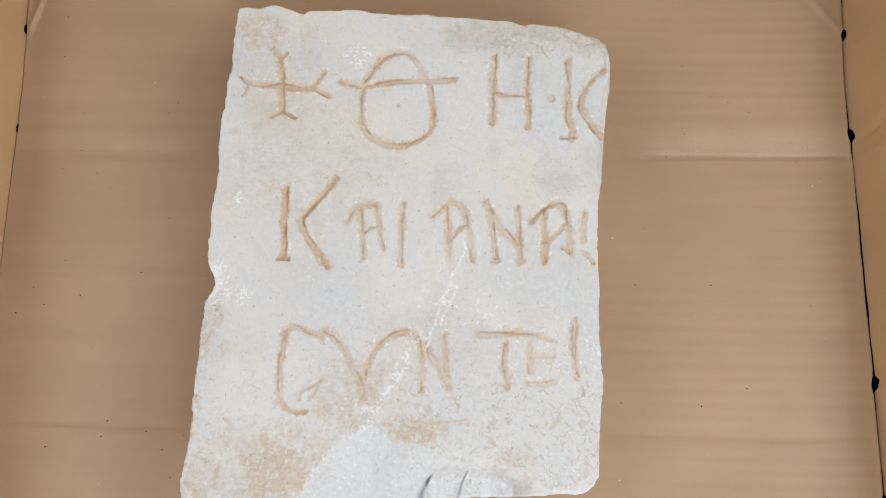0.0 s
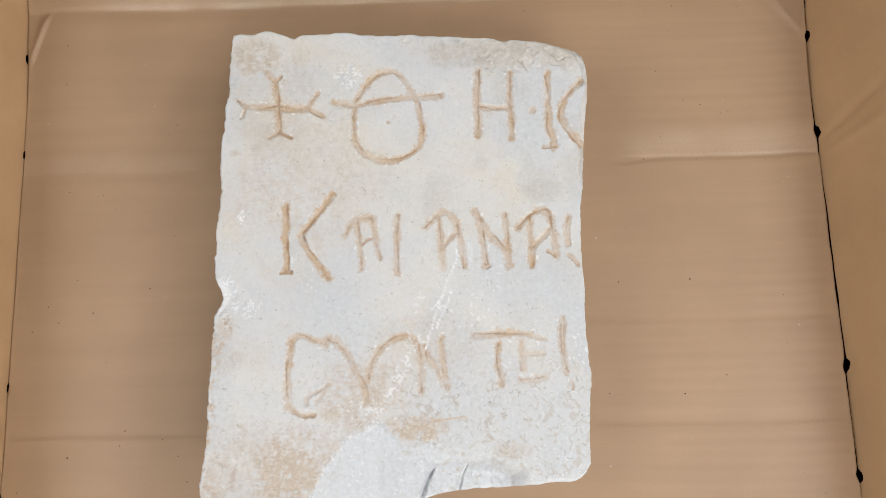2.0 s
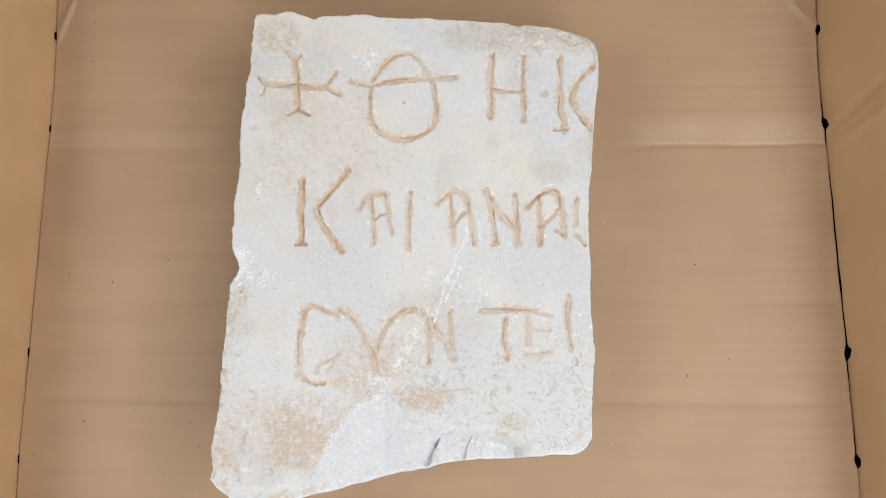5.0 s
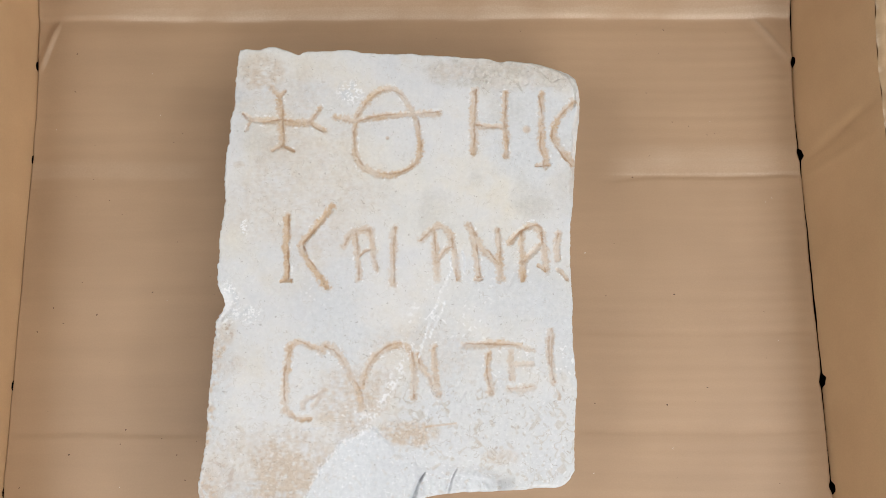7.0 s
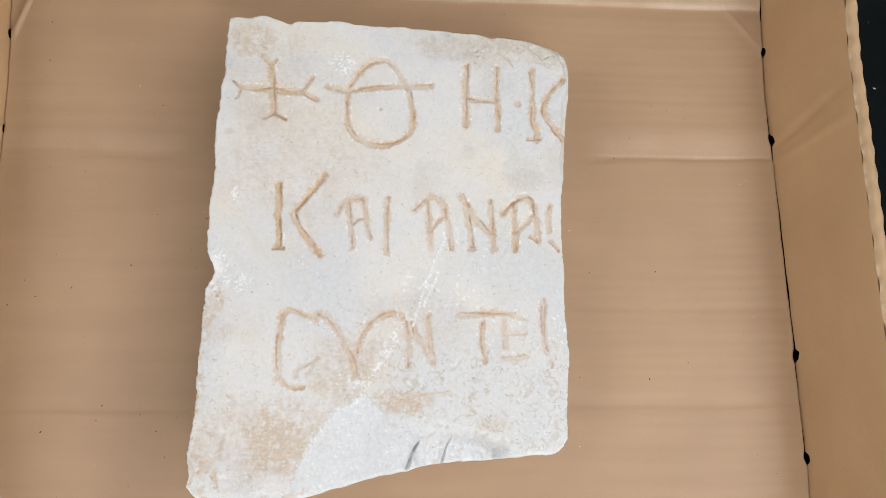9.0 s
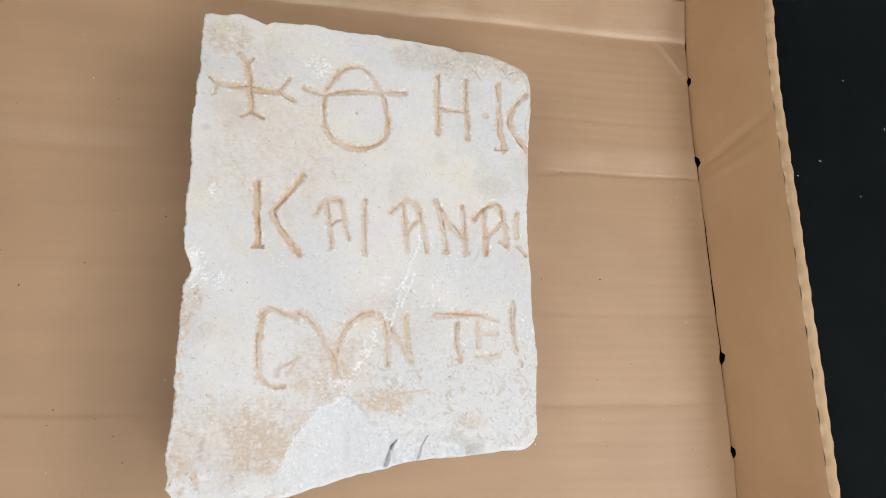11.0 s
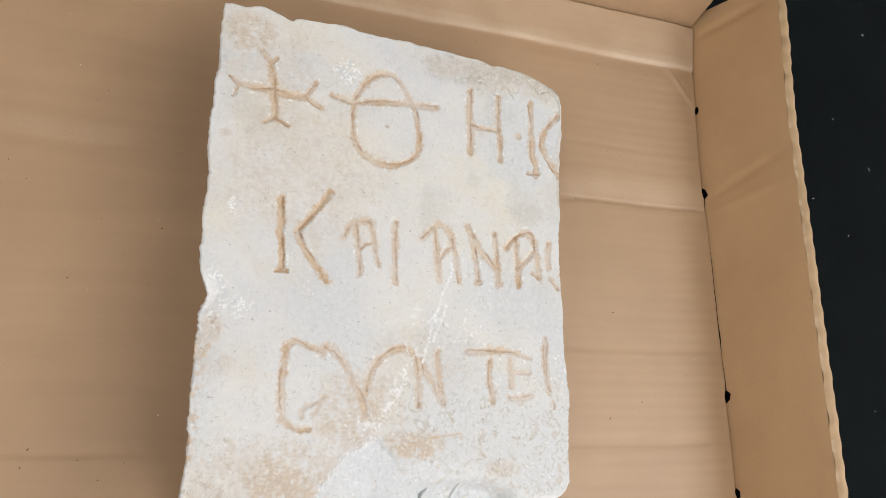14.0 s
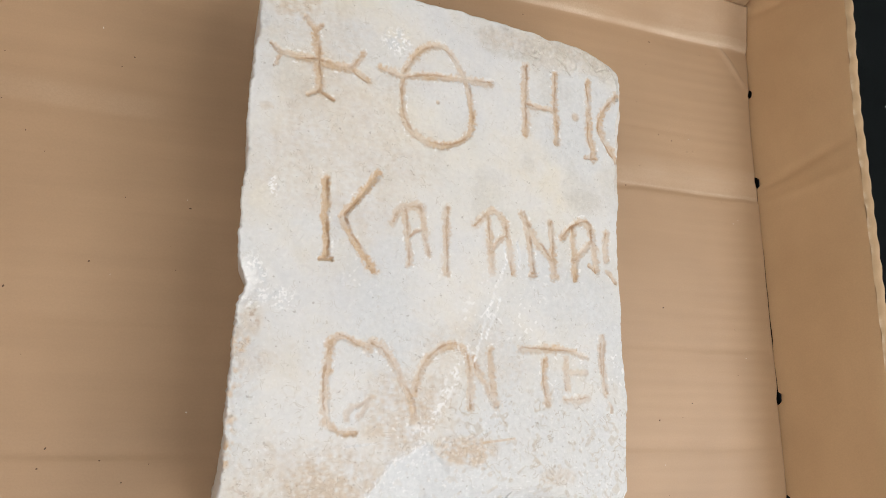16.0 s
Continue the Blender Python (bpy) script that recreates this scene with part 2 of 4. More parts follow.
def floor_height(x, y):
    z = 0.0004 * grain_at(x, y, 0.09, 3, 2)
    line = y + 0.0020 * grain_at(x, 0 * x, 0.06, 5, 4)
    ramp_back = np.clip(line - 0.263, 0, None)
    z = z + 0.07 * ramp_back - 0.0011 * np.where(line < 0.2625, np.exp(-((line - 0.2625) / 0.008) ** 2), np.exp(-((line - 0.2625) / 0.0022) ** 2))
    z = z + 0.00005 * np.sin(line * 2 * np.pi / 0.0078 + 1.5 * grain_at(x, y, 0.1, 140, 2)) * (0.6 + 0.6 * grain_at(x, y, 0.07, 141, 2)) * step(-0.05, 0.1, x + 0.1 * grain_at(x, y, 0.1, 142))
    right = step(0.125, 0.165, x)
    bow = 0.004 * np.exp(-((x - 0.135) / 0.02) ** 2)
    z = z + valley(line + bow, 0.1405, 0.0008, 0.008) * right
    z = z + valley(line, 0.136, 0.0002, 0.010) * step(-0.13, -0.17, x)
    z = z + valley(line, 0.028, 0.0003, 0.009) * (0.55 + 0.45 * grain_at(x, 0 * x, 0.06, 9))
    z = z + valley(line, -0.038, 0.0004, 0.008) * step(0.08, 0.11, np.abs(x))
    for at, deep in ((0.205, 0.00012), (0.185, 0.00015), (0.095, 0.00012), (0.062, 0.0001), (-0.005, 0.00015), (-0.07, 0.00015), (-0.1, 0.00012)):
        z = z + valley(line, at, deep, 0.006) * np.clip(grain_at(x, 0 * x + at, 0.08, 12) + 0.4, 0, 1)
    # paper pressed up in a wrinkle at the far corner
    d = (x - 0.262) * 0.78 + (y - 0.245) * 0.62
    e = -(x - 0.262) * 0.62 + (y - 0.245) * 0.78
    z = z + 0.0011 * np.exp(-(d / 0.0022) ** 2) * step(0.03, 0.012, np.abs(e))
    # torn liner lifted in a ridge beside the other far slot
    d = (x + 0.2705) * 0.96 - (y - 0.243) * 0.28
    e = (x + 0.2705) * 0.28 + (y - 0.243) * 0.96
    z = z + np.where(d < 0, 0.0024 * np.exp(-(d / 0.0045) ** 2), 0.0024 * np.exp(-(d / 0.0008) ** 2)) * step(0.024, 0.010, np.abs(e))
    # the board curls up a little beside its fold
    z = z - 0.0015 * np.exp(-((HALF - np.abs(x)) / 0.012) ** 2)
    return z


v = np.linspace(FRONT, BACK, 330)
u = np.concatenate([np.linspace(-1, -0.9, 24)[:-1], np.linspace(-0.9, 0.9, 180), np.linspace(0.9, 1, 24)[1:]])
uu, vv = np.meshgrid(u, v)
tabs = step(-0.078, -0.074, vv) * step(-0.002, -0.006, vv) + step(0.153, 0.157, vv) * step(0.231, 0.227, vv)
tabs = tabs + 1.1 * step(0.231, 0.236, vv) * step(0.30, 0.28, vv) + 0.6 * step(-0.006, -0.001, vv) * step(0.157, 0.152, vv)
edge = fold_line(vv) + 0.0004 - 0.0011 * tabs * (uu > 0) - 0.0002 + 0.0005 * grain_at(vv, 0 * vv + np.sign(uu), 0.02, 21, 2) - np.where(uu > 0, 0.0010, 0.0006) * slot_dent(vv, 0.0040)
fx = uu * (edge + np.where(uu < 0, askew(vv), 0))
floor_grid = np.stack([fx, vv, floor_height(fx, vv)], -1)
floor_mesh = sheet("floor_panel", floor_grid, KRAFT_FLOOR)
line_ = vv + 0.0020 * grain_at(fx, 0 * fx, 0.06, 5, 4)
rub = 0.55 + 0.45 * grain_at(fx, vv, 0.03, 81, 3)
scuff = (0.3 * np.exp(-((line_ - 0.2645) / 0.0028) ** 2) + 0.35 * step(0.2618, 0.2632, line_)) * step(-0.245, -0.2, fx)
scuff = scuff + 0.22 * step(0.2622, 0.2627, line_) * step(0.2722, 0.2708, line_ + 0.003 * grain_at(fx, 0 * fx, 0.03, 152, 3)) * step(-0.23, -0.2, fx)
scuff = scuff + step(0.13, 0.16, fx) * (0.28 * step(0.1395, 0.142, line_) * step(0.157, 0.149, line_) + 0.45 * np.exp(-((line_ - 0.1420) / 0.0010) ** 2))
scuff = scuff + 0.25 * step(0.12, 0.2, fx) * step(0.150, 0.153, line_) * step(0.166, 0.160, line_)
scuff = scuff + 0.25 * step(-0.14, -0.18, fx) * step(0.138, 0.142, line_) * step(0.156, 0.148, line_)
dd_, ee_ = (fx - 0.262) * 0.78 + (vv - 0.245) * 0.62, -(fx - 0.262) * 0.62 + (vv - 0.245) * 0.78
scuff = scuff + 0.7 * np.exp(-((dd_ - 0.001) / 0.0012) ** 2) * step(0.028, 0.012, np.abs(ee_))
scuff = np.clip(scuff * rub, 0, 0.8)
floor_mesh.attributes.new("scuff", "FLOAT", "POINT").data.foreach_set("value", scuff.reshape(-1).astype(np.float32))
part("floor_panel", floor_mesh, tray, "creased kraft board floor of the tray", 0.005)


def wall(name, length, lean, rim, holes, seed, creases=(), dents=True, nick=0.0036, gape=0.0005, lift=0.0, liner=None, turned=False):
    """A folded double wall. s runs along the wall, x points out of the tray. lean(s): how far the rim leans out."""
    def root(along):
        return (fold_line(along + FRONT) - HALF if dents else 0 * along) + (askew(along + FRONT) if turned else 0)
    s = np.linspace(0, length, int(length / 0.0008))
    inner = np.linspace(0, 1, 26)
    ss, tt = np.meshgrid(s, inner, indexing="ij")
    out = lean(ss)
    belly = 0.0012 * grain_at(ss, tt * 0.07, 0.07, seed, 2)
    foot = np.full_like(ss, -0.004)
    if dents:
        foot = foot + nick * slot_dent(ss + FRONT, 0.0038) + 0.0012 * grain_at(ss, 0 * ss, 0.03, seed + 1, 2)
        foot = foot + lift * step(-0.006, -0.002, ss + FRONT) * step(0.157, 0.153, ss + FRONT)
    z = foot + (RIM_Z - foot) * tt
    x = root(ss) + out * (z + 0.004) / (RIM_Z + 0.004) + belly * np.sin(np.pi * tt)
    for s0, s1, deep in creases:
        line = s0 + (s1 - s0) * tt
        x = x + deep * np.exp(-((ss - line) / 0.004) ** 2) * np.sin(np.pi * np.clip(tt * 0.9 + 0.05, 0, 1))
    x = x + 0.0006 * step(0.93, 1.0, tt)
    inside = np.stack([x, ss, z], -1)
    # rim: a rounded top with a scalloped outer edge
    r = np.array([0.02, 0.15, 0.28, 0.4, 0.52, 0.64, 0.75, 0.85, 0.93, 1.0])
    sr, tr = np.meshgrid(s, r, indexing="ij")
    scallop = 0.0004 * np.sin(sr * 2 * np.pi / 0.0150 + grain_at(sr, 0 * sr, 0.06, seed + 3)) + 0.0007 * grain_at(sr, 0 * sr, 0.012, seed + 4, 2)
    puff = 0.0016 * np.sin(np.pi * np.clip(tr, 0, 1)) + 0.0005 * np.sin(sr * 2 * np.pi / 0.015) * np.sin(np.pi * tr)
    rx = root(sr) + lean(sr) + 0.0006 + (rim(sr) if callable(rim) else rim) * tr + scallop * tr ** 3
    top = np.stack([rx, sr, RIM_Z + puff + 0.0008 * tr - 0.0022 * tr ** 4], -1)
    # outer wall, back down to the table
    q = np.linspace(0, 1, 12)[1:]
    so, to = np.meshgrid(s, q, indexing="ij")
    last = top[:, -1, 0][:, None]
    ox = last * (1 - to) + (root(so) + 0.012) * to + 0.0012 * np.sin(np.pi * to)
    oz = top[:, -1, 2][:, None] * (1 - to) + (TABLE_Z + 0.001) * to
    outside = np.stack([ox, so, oz], -1)
    # perforations: slim cuts along the fold, pointed at both ends
    mid = (s[:-1] + s[1:]) / 2
    slit = np.zeros(len(mid), bool)
    rng = np.random.RandomState(seed)
    for h in holes:
        half, opened = 0.0050 + 0.0010 * rng.rand(), gape * (0.35 + 0.5 * rng.rand() + 0.7 * (1 - h / length))
        slit |= np.abs(mid - h) < half
        lens = np.clip(1 - ((s - h) / half) ** 2, 0, 1)
        for k, share in ((0, 1.0), (1, 0.55), (2, 0.2)):
            top[:, k, 0] += opened * share * lens
    keep_top = np.ones((len(s) - 1, top.shape[1]), bool)
    keep_top[slit, 0] = False
    keep_in = np.ones((len(s) - 1, inside.shape[1] - 1), bool)
    base = thing_part(name)
    part("inner_panel", sheet("inner_panel", inside, liner or KRAFT_SIDE_LIFTED, keep_in), base)
    rim_mesh = sheet("rim", np.concatenate([inside[:, -1:], top], 1), KRAFT_RIM, keep_top)
    torn = np.zeros((len(s), top.shape[1] + 1), np.float32)
    torn[:, :3] = (np.array([0.7, 0.6, 0.25])[None] * step(-0.1, 0.5, grain_at(s, 0 * s, 0.006, seed + 8, 3))[:, None])
    rim_mesh.attributes.new("scuff", "FLOAT", "POINT").data.foreach_set("value", torn.reshape(-1))
    part("rim", rim_mesh, base, "pale scalloped rim with a perforated fold")
    lining = np.stack([rx[:, :5], sr[:, :5], np.full_like(sr[:, :5], RIM_Z - 0.0055)], -1)
    part("lining", sheet("lining", lining, KRAFT_SIDE_LIFTED), base, "inner layer of board seen through the cuts")
    part("outer_panel", sheet("outer_panel", np.concatenate([top[:, -1:], outside], 1), KRAFT_SIDE_LIFTED), base)
    return base


def thing_part(name):
    ob = new(name)
    ob.parent = tray
    ob.empty_display_size = 0.02
    return ob


LONG = BACK - FRONT + 0.012
right_wall = wall("side_wall", LONG, lambda s: 0.0200 + 0.005 * s / LONG + 0.0026 * step(0.095, 0.02, s), 0.0098, [0.010 + 0.0284 * k + 0.0015 for k in range(16)], 31,
                  creases=((0.300, 0.322, 0.0011), (0.288, 0.300, -0.0006), (0.443, 0.452, 0.0014)), gape=0.0006, lift=0.0016)
right_wall.matrix_local = Matrix.Translation((HALF + 0.0005, FRONT, 0))
left_wall = wall("side_wall", LONG, lambda s: -0.0020 + 0.0175 * s / LONG + 0.0026 * step(0.095, 0.02, s), lambda s: 0.0093 + 0.0026 * np.clip((0.37 - s) / 0.23, 0, 1.3), [0.014 + 0.0296 * k for k in range(16)], 47,
                 creases=((0.150, 0.160, 0.0006),), nick=0.0030, gape=0.0012, turned=True)
left_wall.matrix_local = Matrix.Translation((-HALF - 0.0005, FRONT, 0)) @ Matrix.Diagonal((-1, 1, 1, 1))
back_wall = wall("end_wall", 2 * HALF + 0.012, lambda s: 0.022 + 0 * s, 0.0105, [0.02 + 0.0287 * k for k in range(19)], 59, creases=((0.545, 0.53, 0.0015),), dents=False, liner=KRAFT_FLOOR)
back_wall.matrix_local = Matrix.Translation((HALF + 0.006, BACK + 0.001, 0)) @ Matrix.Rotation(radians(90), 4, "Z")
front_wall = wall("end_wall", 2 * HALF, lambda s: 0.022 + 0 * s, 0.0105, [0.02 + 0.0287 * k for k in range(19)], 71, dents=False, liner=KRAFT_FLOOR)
front_wall.matrix_local = Matrix.Translation((-HALF, FRONT - 0.001, 0)) @ Matrix.Rotation(radians(-90), 4, "Z")

# ---- inscribed stone ----
# Outline and breaks of the carved face, in millimetres.
LEFT = [(-112, 206), (-114, 189), (-115, 173), (-116, 151), (-117, 115), (-118, 79), (-119, 51), (-116, 44), (-115, 37), (-119, 32), (-120, 13), (-121, -15), (-122, -42), (-124, -62), (-124, -84)]
RIGHT = [(108, 181), (109, 167), (104, 135), (101, 107), (98, 73), (98, 32), (98, 0), (100, -10), (97, -27), (96, -60)]
TOP = [(-112, 206), (-102, 207), (-88, 209), (-74, 202), (-69, 206), (-42, 206), (-18, 204), (15, 203), (49, 200), (91, 197), (107, 189), (108, 181)]
BOTTOM = [(-124, -84), (-118, -90), (-109, -97), (-89, -98), (-63, -93), (-25, -83), (2, -77), (28, -72), (51, -72), (70, -70), (90, -69), (96, -60)]
SPALL = [(-66, -83), (-63, -74), (-54, -57), (-41, -42), (-25, -35), (-10, -42), (13, -46), (36, -48), (52, -56), (71, -63), (94, -63)]
CLEFT = [(7, -61), (3, -67), (0, -75)]
NOTCH = [(26, -59), (23, -65), (21, -73)]
DOTS = [(-16, 146), (73, 152)]
VEINS = [
    [(23, 69), (24, 62), (21, 55), (17, 44), (13, 35), (10, 27), (8, 19), (5, 12), (3, 5)],
    [(31, 73), (32, 65), (32, 59)],
    [(20, 41), (15, 29), (11, 19)],
    [(-3, 12), (-5, 5), (-9, -3), (-13, -10), (-16, -16), (-22, -24), (-28, -30)],
]


CARVING = []


def carve(x, y, force, *strokes):
    """A carved sign: its lower left corner, how boldly it is cut and stained, and its chisel strokes, in millimetres."""
    CARVING.append((x, y, force, strokes))


# first line: cross with forked ends, theta, eta, broken kappa
carve(-108, 137, 0.76, ((5, 21), (15, 20), (24, 20), (33, 19), (43, 19)), ((6, 20), (3, 23), (0, 25)), ((4, 18), (3, 14)), ((42, 19), (46, 24), (49, 29)), ((43, 19), (48, 16), (52, 14)),
      ((23, 36), (24, 27), (24, 19), (25, 11), (26, 4)), ((23, 35), (20, 40), (17, 43)), ((23, 36), (26, 40)), ((26, 4), (22, 2), (20, 1)), ((26, 4), (29, 2), (33, 0)))
carve(-49, 121, 0.74, ((0, 39), (5, 38), (12, 36), (20, 38), (33, 40), (45, 41), (56, 41), (66, 42)), ((13, 39), (18, 47), (22, 53), (26, 56), (33, 59), (38, 58), (42, 53), (46, 47), (49, 42)),
      ((13, 36), (12, 30), (12, 21), (13, 13), (17, 6), (23, 2), (31, 0), (39, 1), (46, 4), (52, 9), (54, 16), (53, 24), (52, 32), (50, 40)))
carve(38, 134, 0.78, ((2, 44), (1, 32), (1, 19), (1, 11), (0, 2)), ((22, 43), (21, 30), (21, 19), (22, 9), (21, 0)), ((2, 21), (10, 20), (21, 20)))
carve(79, 128, 0.8, ((4, 48), (4, 34), (3, 21), (4, 10), (6, 5), (5, 0)), ((0, 0), (8, 1)), ((25, 43), (20, 38), (14, 31), (11, 24), (11, 19)), ((11, 19), (15, 12), (19, 6), (23, 2)))
# second line: kappa, alpha, iota, alpha, nu, alpha, broken upsilon
carve(-80, 50, 1.0, ((2, 44), (2, 33), (2, 22), (3, 13), (3, 5)), ((0, 4), (6, 4)), ((30, 51), (25, 44), (19, 36), (14, 30), (11, 26)), ((11, 26), (14, 19), (18, 12), (24, 6), (28, 0)))
carve(-42, 55, 0.6, ((0, 21), (2, 26), (5, 30), (11, 31), (16, 31)), ((7, 29), (8, 17), (9, 8), (9, 0)), ((16, 31), (17, 21), (18, 14), (20, 6)), ((9, 14), (12, 17), (17, 19)))
carve(-12, 52, 0.55, ((1, 35), (0, 24), (0, 13), (0, 0)))
carve(5, 55, 0.64, ((0, 24), (5, 29), (8, 32), (13, 34), (17, 31), (19, 28)), ((8, 31), (9, 21), (10, 10), (10, 0)), ((19, 28), (20, 21), (22, 11), (23, 0)), ((11, 12), (14, 17), (20, 21)))
carve(35, 55, 0.75, ((0, 34), (3, 27), (4, 16), (5, 7), (6, 0)), ((3, 28), (7, 21), (12, 15), (18, 9)), ((18, 31), (19, 20), (19, 10), (19, 0)), ((4, 0), (8, 0)))
carve(61, 54, 0.85, ((0, 24), (4, 29), (9, 33), (14, 35), (18, 33), (20, 28)), ((7, 31), (7, 21), (7, 10), (7, 0)), ((19, 30), (21, 22), (21, 13), (22, 6)), ((22, 6), (17, 9)), ((7, 11), (12, 16), (19, 23)))
carve(90, 54, 0.75, ((1, 29), (0, 21), (0, 13)), ((0, 7), (3, 4), (5, 0)))
# third line: looped sign, diagonal, omega, nu, tau, small epsilon, broken last sign
carve(-76, -29, 0.78, ((2, 39), (1, 31), (0, 22), (0, 14), (1, 5)), ((2, 41), (5, 45), (9, 46), (13, 44), (19, 41), (22, 40)), ((1, 5), (4, 2), (10, 0), (15, 0)))
carve(-52, -23, 0.62, ((0, 37), (5, 35), (9, 30), (13, 23), (17, 16), (21, 7), (22, 0)))
carve(-65, -24, 0.34, ((0, 1), (0, 4), (3, 7), (7, 8)), ((7, 8), (12, 12)), ((6, 2), (9, 6), (12, 12)))
carve(-30, -17, 0.6, ((0, 7), (2, 15), (5, 22), (10, 27), (16, 31), (23, 32), (27, 30), (30, 26)), ((30, 26), (31, 18), (31, 9), (31, 0)))
carve(3, -15, 0.62, ((0, 24), (2, 18), (6, 11), (9, 6), (13, 0)), ((10, 28), (10, 18), (11, 10), (12, 1)))
carve(31, -14, 0.66, ((0, 28), (7, 28), (16, 29), (25, 29), (33, 28), (38, 26), (42, 25)), ((15, 23), (14, 14), (15, 7), (16, 0)))
carve(58, -12, 0.48, ((2, 22), (1, 15), (2, 6)), ((1, 14), (7, 15), (15, 15)), ((0, 0), (7, 0), (15, 1)))
carve(82, -18, 0.5, ((2, 41), (2, 29), (2, 17), (3, 9)), ((0, 36), (0, 29), (1, 21)), ((5, 4), (6, 0)))


def eased(points):
    """Cut the corners of a line twice, so that it bends instead of breaking."""
    p = np.array(points, float)
    for _ in range(2):
        if len(p) > 2:
            a, b = p[:-1] * 0.75 + p[1:] * 0.25, p[:-1] * 0.25 + p[1:] * 0.75
            p = np.concatenate([p[:1], np.stack([a, b], 1).reshape(-1, 2)[1:-1], p[-1:]])
    return p


def side(points, count, rough, seed):
    """A broken edge through a few corners, evenly spaced and ragged between them."""
    p = eased(points) / 1000
    d = np.concatenate([[0], np.cumsum(np.linalg.norm(np.diff(p, axis=0), axis=1))])
    t = np.linspace(0, d[-1], count)
    x, y = np.interp(t, d, p[:, 0]), np.interp(t, d, p[:, 1])
    fade = np.minimum(1, np.minimum(t, d[-1] - t) / 0.006)
    jag = rough * fade * (grain_at(t, 0 * t, 0.021, seed, 4) + 0.3 * grain_at(t, 0 * t, 0.0019, seed + 5, 2))
    jag2 = rough * fade * grain_at(t, 0 * t + 1, 0.009, seed + 9, 2)
    return np.stack([x + jag, y + jag2], -1)


def reach(x, y, lines, widths=None):
    """The distance to the nearest of some strokes, in metres, or in parts of each stroke's half width."""
    best = np.full(x.shape, 1.0 if widths is None else 9.0)
    for line, wide in zip(lines, widths or [1.0] * len(lines)):
        for (ax, ay), (bx, by) in zip(line[:-1], line[1:]):
            pad = 0.012
            near = (x > min(ax, bx) - pad) & (x < max(ax, bx) + pad) & (y > min(ay, by) - pad) & (y < max(ay, by) + pad)
            px, py = x[near] - ax, y[near] - ay
            dx, dy = bx - ax, by - ay
            k = np.clip((px * dx + py * dy) / (dx * dx + dy * dy + 1e-12), 0, 1)
            best[near] = np.minimum(best[near], np.hypot(px - k * dx, py - k * dy) / wide)
    return best


def blob(x, y, cx, cy, rx, ry, seed):
    d = np.hypot((x - cx / 1000) / (rx / 1000), (y - cy / 1000) / (ry / 1000)) + 0.45 * grain_at(x, y, 0.02, seed, 4)
    return step(1.15, 0.55, d)


